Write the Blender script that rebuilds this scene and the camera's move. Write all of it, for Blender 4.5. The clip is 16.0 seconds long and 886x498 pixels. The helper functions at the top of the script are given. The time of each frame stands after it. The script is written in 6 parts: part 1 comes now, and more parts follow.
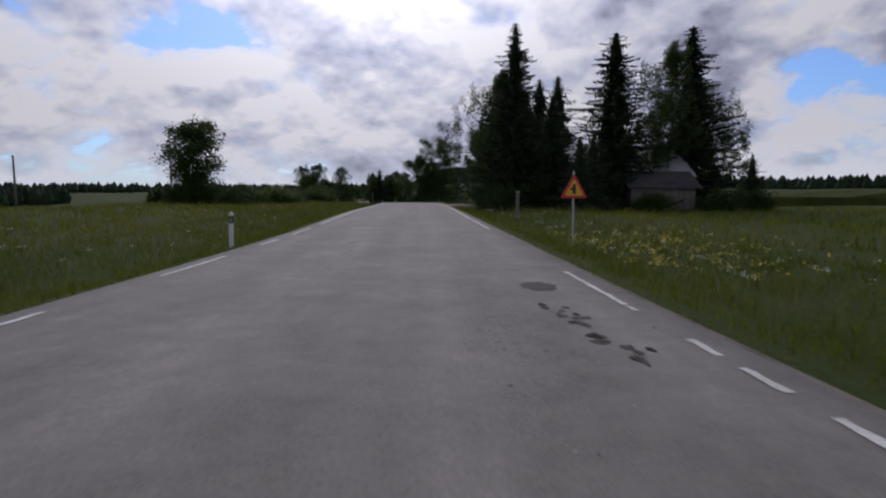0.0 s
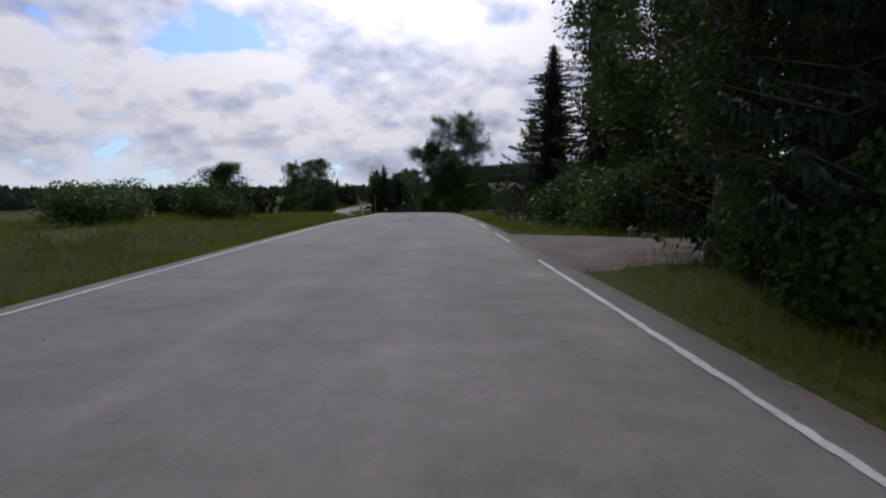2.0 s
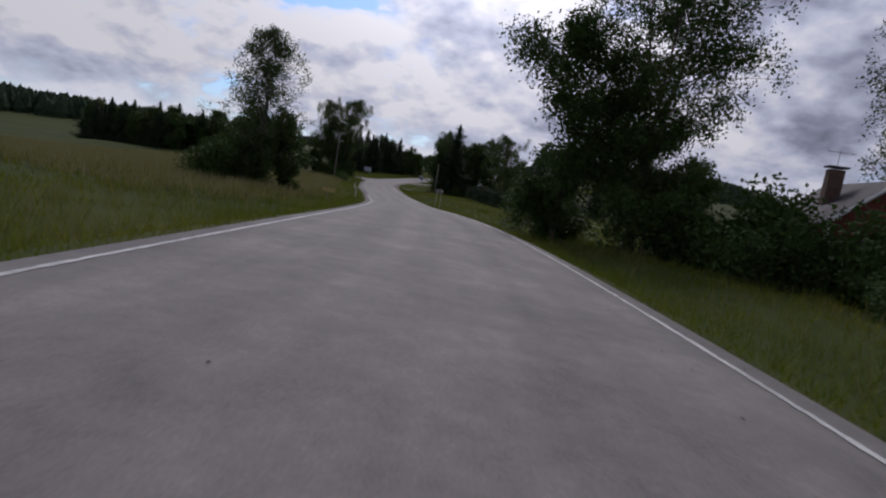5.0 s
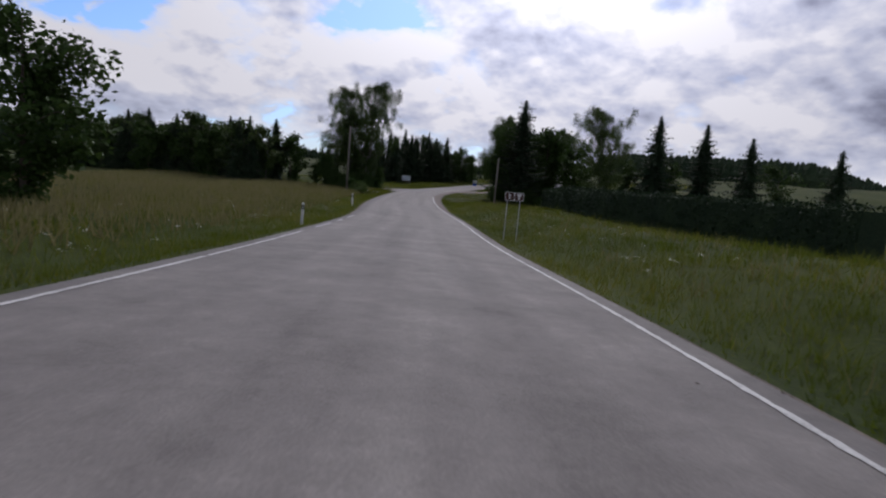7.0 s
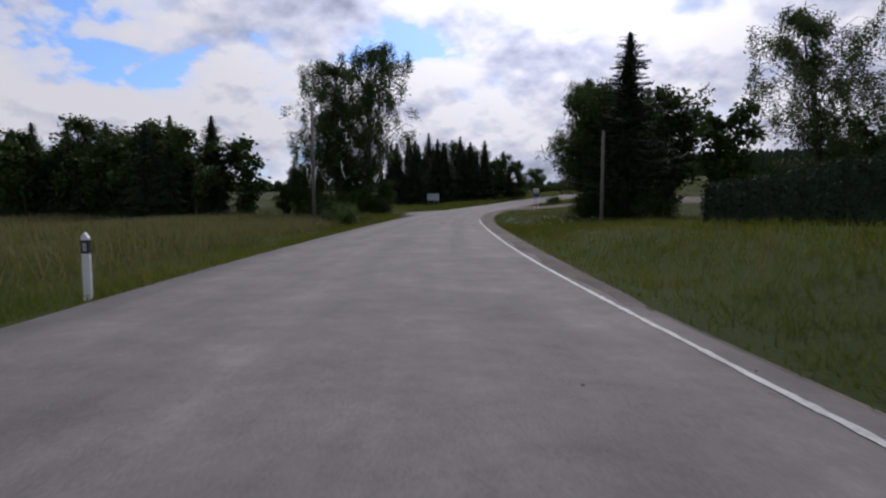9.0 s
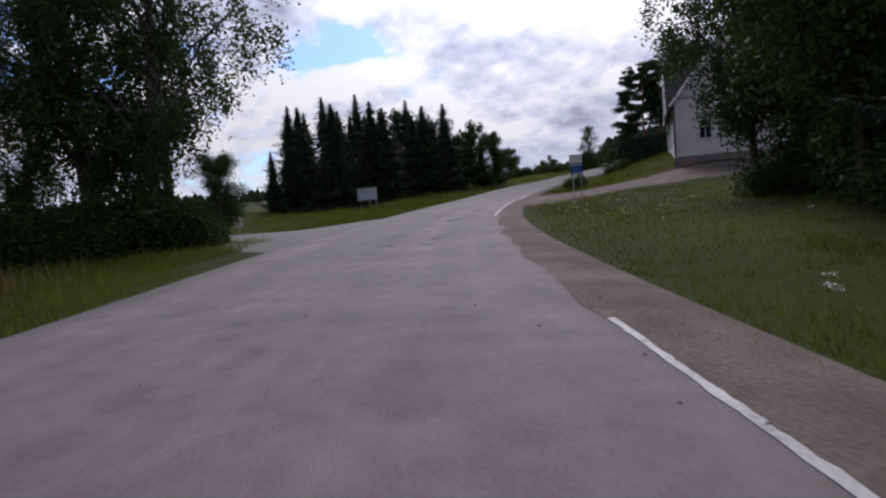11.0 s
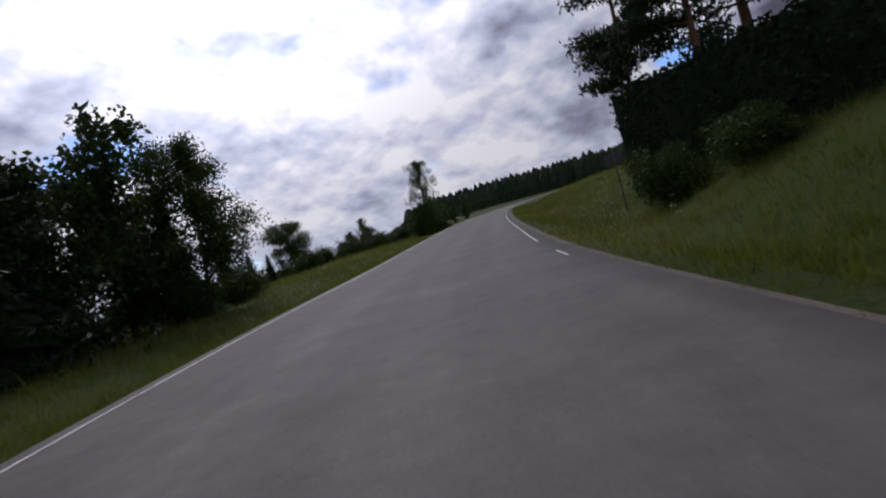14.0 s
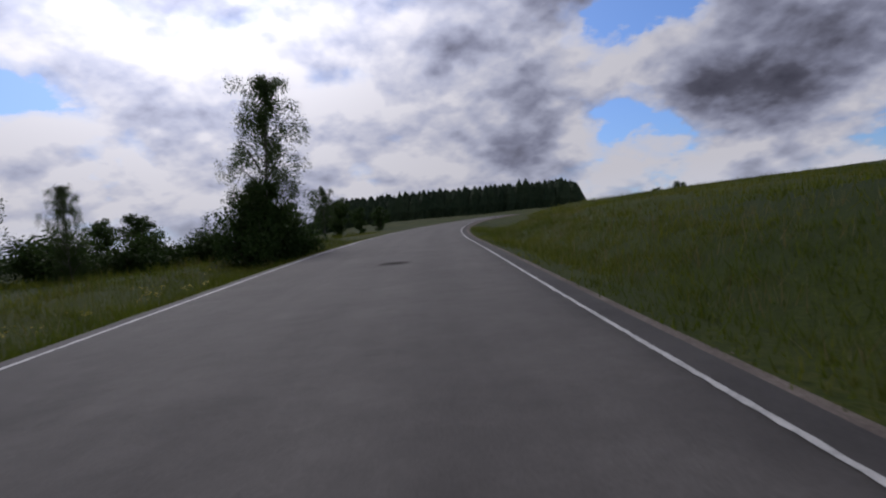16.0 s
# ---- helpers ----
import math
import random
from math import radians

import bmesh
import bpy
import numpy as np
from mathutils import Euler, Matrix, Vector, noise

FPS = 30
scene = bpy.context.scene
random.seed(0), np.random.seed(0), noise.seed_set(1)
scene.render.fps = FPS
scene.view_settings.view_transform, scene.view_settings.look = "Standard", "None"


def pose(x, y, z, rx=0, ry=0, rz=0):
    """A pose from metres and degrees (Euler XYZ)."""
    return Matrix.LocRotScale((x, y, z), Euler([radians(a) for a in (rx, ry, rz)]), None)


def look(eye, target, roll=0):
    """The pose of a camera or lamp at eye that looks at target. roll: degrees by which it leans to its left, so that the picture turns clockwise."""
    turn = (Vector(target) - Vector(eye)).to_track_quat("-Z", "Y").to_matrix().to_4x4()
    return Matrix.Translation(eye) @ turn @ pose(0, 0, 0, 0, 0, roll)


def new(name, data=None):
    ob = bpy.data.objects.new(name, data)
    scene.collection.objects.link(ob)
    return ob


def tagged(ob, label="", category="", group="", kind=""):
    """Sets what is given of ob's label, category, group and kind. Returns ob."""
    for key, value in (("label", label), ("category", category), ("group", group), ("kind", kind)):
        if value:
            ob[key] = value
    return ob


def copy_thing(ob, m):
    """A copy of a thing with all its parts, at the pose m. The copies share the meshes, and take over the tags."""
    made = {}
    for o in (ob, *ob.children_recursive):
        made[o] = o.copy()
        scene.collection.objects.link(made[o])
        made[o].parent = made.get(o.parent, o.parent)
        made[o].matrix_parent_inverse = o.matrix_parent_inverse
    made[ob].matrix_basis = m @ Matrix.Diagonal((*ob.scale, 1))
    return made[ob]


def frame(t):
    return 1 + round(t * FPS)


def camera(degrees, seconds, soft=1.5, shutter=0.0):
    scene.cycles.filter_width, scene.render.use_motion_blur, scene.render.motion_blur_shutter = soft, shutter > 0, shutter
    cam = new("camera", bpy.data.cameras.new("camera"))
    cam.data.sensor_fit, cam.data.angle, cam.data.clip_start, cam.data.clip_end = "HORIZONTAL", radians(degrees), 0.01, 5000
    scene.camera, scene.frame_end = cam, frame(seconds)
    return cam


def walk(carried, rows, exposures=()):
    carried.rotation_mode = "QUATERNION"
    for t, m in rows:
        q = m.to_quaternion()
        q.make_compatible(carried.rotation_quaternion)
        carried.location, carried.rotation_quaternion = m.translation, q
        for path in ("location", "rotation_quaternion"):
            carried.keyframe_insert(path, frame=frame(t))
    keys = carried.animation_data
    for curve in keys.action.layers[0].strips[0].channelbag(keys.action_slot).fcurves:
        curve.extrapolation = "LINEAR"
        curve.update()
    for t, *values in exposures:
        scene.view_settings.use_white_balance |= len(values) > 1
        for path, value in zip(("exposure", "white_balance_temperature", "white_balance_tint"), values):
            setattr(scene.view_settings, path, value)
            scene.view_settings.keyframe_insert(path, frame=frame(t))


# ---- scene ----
cam = camera(76.0, 16.0, soft=2.2, shutter=0.06)
PATH = [
    (0, (0.05, 0.15, 1.22), (0.31, 10.11, 0.36), 0.00),
    (0.5, (-0.32, 10.33, 1.18), (-0.11, 20.29, 0.37), -0.61),
    (1, (-0.21, 20.90, 1.53), (-0.08, 30.86, 0.74), -0.53),
    (1.5, (-0.17, 31.14, 1.70), (-0.10, 41.10, 0.89), 0.90),
    (2, (-0.15, 41.64, 1.83), (-0.15, 51.60, 0.98), -0.37),
    (2.5, (-0.21, 52.09, 1.97), (-0.28, 62.06, 1.15), -1.35),
    (3, (-0.53, 62.66, 2.08), (-0.57, 72.61, 1.04), 0.49),
    (3.5, (-0.90, 73.03, 2.08), (-0.97, 82.99, 1.12), 6.41),
    (4, (-1.64, 83.01, 2.00), (-1.95, 92.94, 0.88), 10.27),
    (4.5, (-2.49, 93.44, 1.88), (-3.24, 103.35, 0.76), 10.53),
    (5, (-3.67, 103.32, 1.74), (-4.85, 113.17, 0.48), 9.66),
    (5.5, (-4.91, 113.02, 1.52), (-6.22, 122.87, 0.44), 8.78),
    (6, (-6.33, 122.43, 1.20), (-7.85, 132.26, 0.14), 7.80),
    (6.5, (-7.89, 131.75, 0.86), (-9.73, 141.51, -0.26), 6.66),
    (7, (-9.82, 140.99, 0.47), (-12.06, 150.67, -0.74), 5.30),
    (7.5, (-12.46, 150.14, 0.02), (-15.09, 159.70, -1.29), 3.57),
    (8, (-14.57, 158.70, -0.35), (-17.33, 168.24, -1.50), 1.06),
    (8.5, (-17.24, 168.35, -0.66), (-20.03, 177.90, -1.63), -0.01),
    (9, (-20.07, 177.52, -0.83), (-22.99, 187.05, -1.65), 0.09),
    (9.5, (-23.00, 186.68, -0.89), (-25.97, 196.20, -1.65), 0.66),
    (10, (-25.83, 195.92, -0.92), (-28.55, 205.51, -1.74), 0.75),
    (10.5, (-28.25, 205.42, -0.94), (-30.54, 215.10, -1.96), -0.70),
    (11, (-30.42, 215.01, -0.96), (-32.61, 224.72, -1.85), -4.74),
    (11.5, (-32.37, 224.62, -0.89), (-34.20, 234.41, -1.78), -8.75),
    (12, (-34.00, 234.40, -0.76), (-35.31, 244.29, -1.41), -9.83),
    (12.5, (-34.84, 243.86, -0.54), (-35.57, 253.83, -0.79), -13.22),
    (13, (-34.96, 253.42, -0.42), (-35.10, 263.41, -0.63), -15.84),
    (13.5, (-34.74, 262.79, -0.06), (-34.08, 272.77, -0.26), -16.82),
    (14, (-33.88, 272.81, 0.35), (-32.58, 282.72, 0.35), -15.27),
    (14.5, (-32.30, 283.19, 0.91), (-30.37, 293.00, 0.96), -11.36),
    (15, (-30.23, 292.97, 1.35), (-27.95, 302.70, 1.39), -9.07),
    (15.5, (-28.02, 302.79, 1.88), (-25.44, 312.45, 1.87), -7.20),
    (16, (-25.26, 312.83, 2.47), (-22.48, 322.44, 2.40), -5.30),
]
EXPOSURES = [(t, stops, 6220, 18.0) for t, stops in ((0.0, -0.4), (0.5, -0.65), (1.0, -0.65), (1.5, -0.55), (2.0, -0.25), (2.5, 0.1), (3.0, 0.15), (4.2, 0.2), (5.0, -0.35), (7.5, -0.15), (8.0, -0.15), (10.5, -0.1), (11.0, -0.05), (12.0, -0.05), (13.0, -0.25), (13.5, -0.3), (14.0, -0.3), (15.0, -0.35), (16.0, -0.45))]
walk(cam, [(t, look(eye, target, roll)) for t, eye, target, roll in PATH], EXPOSURES)

# ---------------------------------------------------------------- light
SUN_AZIMUTH, SUN_ELEVATION = radians(7.0), radians(44.0)  # to the left of +y, above the horizon
SUN_DIR = Vector((-math.sin(SUN_AZIMUTH) * math.cos(SUN_ELEVATION), math.cos(SUN_AZIMUTH) * math.cos(SUN_ELEVATION), math.sin(SUN_ELEVATION)))
sun = new("sun", bpy.data.lights.new("sun", "SUN"))
sun.data.energy, sun.data.angle, sun.data.color = 1.55, radians(12.0), (1.0, 0.95, 0.88)
sun.matrix_world = look(SUN_DIR * 100, (0, 0, 0))


def make_world():
    """Nishita sky with a procedural layer of broken summer clouds."""
    world = bpy.data.worlds.new("sky")
    scene.world = world
    world.use_nodes = True
    nt = world.node_tree
    nt.nodes.clear()
    N, L = nt.nodes.new, nt.links.new

    def math_node(op, a, b=None, c=None):
        n = N("ShaderNodeMath")
        n.operation = op
        for i, v in enumerate((a, b, c)):
            if v is None:
                continue
            if isinstance(v, (int, float)):
                n.inputs[i].default_value = v
            else:
                L(v, n.inputs[i])
        return n.outputs[0]

    def ramp(value, stops):
        n = N("ShaderNodeValToRGB")
        n.color_ramp.interpolation = "LINEAR"
        for i, (p, c) in enumerate(stops):
            e = n.color_ramp.elements[i] if i < 2 else n.color_ramp.elements.new(p)
            e.position, e.color = p, (*c, 1) if isinstance(c, tuple) else (c, c, c, 1)
        L(value, n.inputs[0])
        return n.outputs[0]

    def mix(fac, a, b):
        n = N("ShaderNodeMix")
        n.data_type = "RGBA"
        if isinstance(fac, (int, float)):
            n.inputs["Factor"].default_value = fac
        else:
            L(fac, n.inputs["Factor"])
        for name, v in (("A", a), ("B", b)):
            s = [i for i in n.inputs if i.name == name and i.type == "RGBA"][0]
            if isinstance(v, tuple):
                s.default_value = (*v, 1)
            else:
                L(v, s)
        return [o for o in n.outputs if o.type == "RGBA"][0]

    coord = N("ShaderNodeTexCoord").outputs["Generated"]
    sky = N("ShaderNodeTexSky")
    sky.sky_type, sky.sun_disc = "NISHITA", False
    sky.sun_elevation, sky.sun_rotation = SUN_ELEVATION, -SUN_AZIMUTH
    sky.air_density, sky.dust_density, sky.ozone_density = 1.0, 1.5, 2.0
    L(coord, sky.inputs[0])
    scaled = N("ShaderNodeVectorMath")
    scaled.operation = "SCALE"
    L(sky.outputs[0], scaled.inputs[0])
    scaled.inputs["Scale"].default_value = 0.11
    clear = N("ShaderNodeVectorMath")
    clear.operation = "MULTIPLY"
    L(scaled.outputs[0], clear.inputs[0])
    clear.inputs[1].default_value = (0.68, 0.96, 1.36)  # a clear northern summer sky
    blue = clear.outputs[0]
    sep = N("ShaderNodeSeparateXYZ")
    L(coord, sep.inputs[0])
    up = math_node("MAXIMUM", sep.outputs["Z"], 0.0)

    def layer(raise_by):
        """Where a view direction meets the cloud layer: features shrink and flatten towards the horizon."""
        lifted = N("ShaderNodeVectorMath")
        L(coord, lifted.inputs[0])
        lifted.inputs[1].default_value = (0.0, 0.0, raise_by)
        xyz = N("ShaderNodeSeparateXYZ")
        L(lifted.outputs[0], xyz.inputs[0])
        k = math_node("DIVIDE", 1.0, math_node("ADD", math_node("MAXIMUM", xyz.outputs["Z"], 0.0), 0.50))
        m = N("ShaderNodeVectorMath")
        m.operation = "SCALE"
        L(lifted.outputs[0], m.inputs[0])
        L(k, m.inputs["Scale"])
        bend = N("ShaderNodeTexNoise")
        bend.inputs["Scale"].default_value, bend.inputs["Detail"].default_value = 6.0, 3.0
        L(m.outputs[0], bend.inputs["Vector"])
        wander = N("ShaderNodeVectorMath")
        wander.operation = "MULTIPLY_ADD"
        L(bend.outputs["Color"], wander.inputs[0])
        wander.inputs[1].default_value, wander.inputs[2].default_value = (0.05, 0.05, 0.05), (4.2, 1.1, 0.3)
        warped = N("ShaderNodeVectorMath")
        L(m.outputs[0], warped.inputs[0])
        L(wander.outputs[0], warped.inputs[1])
        return warped.outputs[0]

    def noise(at, scale, detail, rough):
        n = N("ShaderNodeTexNoise")
        n.inputs["Scale"].default_value, n.inputs["Detail"].default_value, n.inputs["Roughness"].default_value = scale, detail, rough
        L(at, n.inputs["Vector"])
        return n.outputs["Fac"]

    def billow(at, scale):
        n = N("ShaderNodeTexVoronoi")
        n.feature = "SMOOTH_F1"
        n.inputs["Scale"].default_value, n.inputs["Detail"].default_value, n.inputs["Roughness"].default_value = scale, 3.0, 0.55
        n.inputs["Smoothness"].default_value = 0.15
        n.normalize = True
        L(at, n.inputs["Vector"])
        return math_node("SUBTRACT", 1.0, n.outputs["Distance"])

    here, above = layer(0.0), layer(0.035)
    body, body_up = noise(here, 2.7, 6.0, 0.52), noise(above, 2.7, 6.0, 0.52)
    puffs, puffs_up = billow(here, 5.2), billow(above, 5.2)
    knobs, knobs_up = billow(here, 15.0), billow(layer(0.014), 15.0)
    fine = noise(here, 13.0, 6.0, 0.62)
    cover = math_node("ADD", math_node("ADD", math_node("MULTIPLY", body, 0.70), math_node("MULTIPLY", puffs, 0.34)), math_node("ADD", math_node("MULTIPLY", fine, 0.06), math_node("MULTIPLY", knobs, 0.05)))

    def toward(azimuth, elevation):
        """How closely a view direction points to the right of north by azimuth, above the horizon by elevation."""
        a, e = radians(azimuth), radians(elevation)
        d = N("ShaderNodeVectorMath")
        d.operation = "DOT_PRODUCT"
        L(coord, d.inputs[0])
        d.inputs[1].default_value = (math.sin(a) * math.cos(e), math.cos(a) * math.cos(e), math.sin(e))
        return d.outputs["Value"]

    ragged = math_node("MULTIPLY", math_node("SUBTRACT", body, 0.5), 0.35)
    glow = math_node("MAXIMUM", toward(-math.degrees(SUN_AZIMUTH), math.degrees(SUN_ELEVATION)), 0.0)
    # overhead the bases of heavy clouds close up, deepest to the north-east; round the sun they are thin
    high = ramp(math_node("ADD", up, math_node("MULTIPLY", ragged, 0.6)), [(0.30, 0.0), (0.42, 1.0)])
    thin = ramp(math_node("ADD", glow, ragged), [(0.86, 0.0), (0.95, 1.0)])
    deck = math_node("MULTIPLY", high, math_node("SUBTRACT", 1.0, thin))
    rain = ramp(math_node("ADD", toward(44.0, 35.0), ragged), [(0.90, 0.0), (0.97, 1.0)])
    heavy = math_node("MINIMUM", math_node("ADD", deck, rain), 1.0)
    cover = math_node("ADD", cover, math_node("MULTIPLY", heavy, 0.08))
    mask = ramp(cover, [(0.564, 0.0), (0.590, 0.75), (0.64, 1.0)])
    # tops and rims are white, thick middles and bases grey
    relief = math_node("ADD", math_node("MULTIPLY", math_node("SUBTRACT", puffs, puffs_up), 1.7), math_node("MULTIPLY", math_node("SUBTRACT", knobs, knobs_up), 0.45))
    base = math_node("MULTIPLY", math_node("SUBTRACT", body, body_up), 2.6)
    depth = math_node("MULTIPLY", math_node("MAXIMUM", math_node("SUBTRACT", cover, 0.61), 0.0), -1.7)
    grain = math_node("MULTIPLY", math_node("SUBTRACT", fine, 0.5), 0.35)
    shade = math_node("ADD", math_node("ADD", math_node("ADD", relief, base), math_node("ADD", depth, grain)), math_node("SUBTRACT", 0.95, math_node("MULTIPLY", heavy, 0.54)))
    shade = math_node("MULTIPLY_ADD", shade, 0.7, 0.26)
    thick = ramp(shade, [(0.0, (0.06, 0.062, 0.085)), (0.28, (0.15, 0.155, 0.20)), (0.50, (0.36, 0.385, 0.49)), (0.70, (0.62, 0.66, 0.78)), (0.92, (0.97, 0.975, 0.99))])
    # clouds near the sun shine brightest
    near = math_node("POWER", glow, 13.0)
    bright = math_node("ADD", math_node("MULTIPLY", near, 3.1), 0.74)
    lit = N("ShaderNodeVectorMath")
    lit.operation = "SCALE"
    L(thick, lit.inputs[0])
    L(bright, lit.inputs["Scale"])
    clouds = mix(mask, blue, lit.outputs[0])
    haze = ramp(up, [(0.0, 0.55), (0.10, 0.0)])
    low = mix(haze, clouds, (0.80, 0.87, 0.97))
    out = N("ShaderNodeBackground")
    L(low, out.inputs[0])
    out.inputs[1].default_value = 1.0
    end = N("ShaderNodeOutputWorld")
    L(out.outputs[0], end.inputs[0])


make_world()

# ---------------------------------------------------------------- materials


def material(name, stops, scale=4.0, fine=40.0, rough=0.8, bump=0.3, metal=0.0, detail=5.0, spread=0.0, translucent=0.0, boards=0.0, coords="Object", specular=0.5):
    """A procedural surface: two scales of noise run through a colour ramp, with fine relief. spread: how far pieces differ."""
    m = bpy.data.materials.new(name)
    m.use_nodes = True
    nt = m.node_tree
    b = nt.nodes["Principled BSDF"]
    N, L = nt.nodes.new, nt.links.new
    tc = N("ShaderNodeTexCoord")
    src = tc.outputs["Object"]
    if coords == "World":
        src = N("ShaderNodeNewGeometry").outputs["Position"]
    n1, n2 = N("ShaderNodeTexNoise"), N("ShaderNodeTexNoise")
    n1.inputs["Scale"].default_value, n1.inputs["Detail"].default_value = scale, detail
    n2.inputs["Scale"].default_value, n2.inputs["Detail"].default_value = fine, 3.0
    L(src, n1.inputs["Vector"])
    L(src, n2.inputs["Vector"])
    a = N("ShaderNodeMath")
    a.operation = "MULTIPLY_ADD"
    L(n2.outputs["Fac"], a.inputs[0])
    a.inputs[1].default_value = 0.5
    h = N("ShaderNodeMath")
    h.operation = "MULTIPLY"
    L(n1.outputs["Fac"], h.inputs[0])
    h.inputs[1].default_value = 0.5
    L(h.outputs[0], a.inputs[2])
    fac = a.outputs[0]
    if spread:
        g = N("ShaderNodeNewGeometry").outputs["Random Per Island"]
        o = N("ShaderNodeObjectInfo").outputs["Random"]
        s = N("ShaderNodeMath")
        s.operation = "ADD"
        L(g, s.inputs[0])
        L(o, s.inputs[1])
        k = N("ShaderNodeMath")
        k.operation = "MULTIPLY_ADD"
        L(s.outputs[0], k.inputs[0])
        k.inputs[1].default_value = spread
        sub = N("ShaderNodeMath")
        sub.operation = "SUBTRACT"
        L(fac, sub.inputs[0])
        sub.inputs[1].default_value = spread
        L(sub.outputs[0], k.inputs[2])
        fac = k.outputs[0]
    r = N("ShaderNodeValToRGB")
    for i, (p, c) in enumerate(stops):
        e = r.color_ramp.elements[i] if i < 2 else r.color_ramp.elements.new(p)
        e.position, e.color = p, (*c, 1)
    L(fac, r.inputs[0])
    L(r.outputs[0], b.inputs["Base Color"])
    b.inputs["Roughness"].default_value, b.inputs["Metallic"].default_value = rough, metal
    b.inputs["Specular IOR Level"].default_value = specular
    if bump:
        bp = N("ShaderNodeBump")
        bp.inputs["Strength"].default_value = bump
        bp.inputs["Distance"].default_value = 0.02
        height = n2.outputs["Fac"]
        if boards:  # lapped boards: each one leans out to its lower edge
            xyz = N("ShaderNodeSeparateXYZ")
            L(src, xyz.inputs[0])
            per, lap, add = N("ShaderNodeMath"), N("ShaderNodeMath"), N("ShaderNodeMath")
            per.operation, lap.operation, add.operation = "DIVIDE", "FRACT", "SUBTRACT"
            L(xyz.outputs["Z"], per.inputs[0])
            per.inputs[1].default_value = boards
            L(per.outputs[0], lap.inputs[0])
            L(height, add.inputs[0])
            L(lap.outputs[0], add.inputs[1])
            height = add.outputs[0]
        L(height, bp.inputs["Height"])
        L(bp.outputs[0], b.inputs["Normal"])
    if translucent:
        t = N("ShaderNodeBsdfTranslucent")
        L(r.outputs[0], t.inputs["Color"])
        mx = N("ShaderNodeMixShader")
        mx.inputs[0].default_value = translucent
        L(b.outputs[0], mx.inputs[1])
        L(t.outputs[0], mx.inputs[2])
        L(mx.outputs[0], nt.nodes["Material Output"].inputs["Surface"])
    return m


def plain(name, c, rough=0.6, metal=0.0, vary=0.12, scale=6.0):
    lo, hi = tuple(v * (1 - vary) for v in c), tuple(min(1, v * (1 + vary)) for v in c)
    return material(name, [(0.35, lo), (0.65, hi)], scale=scale, fine=60, rough=rough, metal=metal, bump=0.1)


def asphalt():
    """Pale worn asphalt: aggregate, blotches, and long streaks along the wheel tracks."""
    m = bpy.data.materials.new("worn_asphalt")
    m.use_nodes = True
    nt = m.node_tree
    bsdf = nt.nodes["Principled BSDF"]
    N, L = nt.nodes.new, nt.links.new
    pos = N("ShaderNodeNewGeometry").outputs["Position"]
    uv = N("ShaderNodeUVMap")
    uv.uv_map = "along"
    stretch = N("ShaderNodeMapping")
    stretch.inputs["Scale"].default_value = (1.0, 0.035, 1.0)
    L(uv.outputs[0], stretch.inputs["Vector"])

    def noise(vec, scale, detail, rough=0.6):
        n = N("ShaderNodeTexNoise")
        n.inputs["Scale"].default_value, n.inputs["Detail"].default_value, n.inputs["Roughness"].default_value = scale, detail, rough
        L(vec, n.inputs["Vector"])
        return n.outputs["Fac"]

    def total(terms):
        last = None
        for value, k in terms:
            n = N("ShaderNodeMath")
            n.operation = "MULTIPLY_ADD"
            L(value, n.inputs[0])
            n.inputs[1].default_value = k
            if last is None:
                n.inputs[2].default_value = 0.0
            else:
                L(last, n.inputs[2])
            last = n.outputs[0]
        return last

    streaks, blotch, grain = noise(stretch.outputs[0], 1.1, 4), noise(pos, 0.7, 7, 0.68), noise(pos, 45, 3)
    spots = noise(pos, 3.2, 5, 0.7)
    xy = N("ShaderNodeSeparateXYZ")
    L(uv.outputs[0], xy.inputs[0])
    tracks = N("ShaderNodeMath")  # four polished wheel tracks
    tracks.operation = "COSINE"
    turns = N("ShaderNodeMath")
    turns.operation = "MULTIPLY"
    L(xy.outputs["X"], turns.inputs[0])
    turns.inputs[1].default_value = 3.9
    L(turns.outputs[0], tracks.inputs[0])
    ramp = N("ShaderNodeValToRGB")
    for i, (p, c) in enumerate(((0.34, (0.070, 0.064, 0.060)), (0.46, (0.132, 0.122, 0.114)), (0.55, (0.178, 0.165, 0.154)), (0.68, (0.27, 0.252, 0.235)))):
        e = ramp.color_ramp.elements[i] if i < 2 else ramp.color_ramp.elements.new(p)
        e.position, e.color = p, (*c, 1)
    L(total([(streaks, 0.24), (blotch, 0.34), (grain, 0.24), (spots, 0.20), (tracks.outputs[0], -0.016)]), ramp.inputs[0])
    # past the house cloud shade is put into the colour, darker along the road
    cloud_shade = N("ShaderNodeMapRange")
    L(xy.outputs["Y"], cloud_shade.inputs["Value"])
    cloud_shade.inputs["From Min"].default_value, cloud_shade.inputs["From Max"].default_value = 318.0, 352.0
    cloud_shade.inputs["To Min"].default_value, cloud_shade.inputs["To Max"].default_value = 1.0, 0.43
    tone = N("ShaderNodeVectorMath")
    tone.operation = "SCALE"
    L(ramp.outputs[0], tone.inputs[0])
    L(cloud_shade.outputs[0], tone.inputs["Scale"])
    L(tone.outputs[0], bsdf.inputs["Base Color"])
    bsdf.inputs["Roughness"].default_value = 0.82
    bsdf.inputs["Specular IOR Level"].default_value = 0.35
    bump = N("ShaderNodeBump")
    bump.inputs["Strength"].default_value, bump.inputs["Distance"].default_value = 0.55, 0.012
    L(grain, bump.inputs["Height"])
    L(bump.outputs[0], bsdf.inputs["Normal"])
    return m


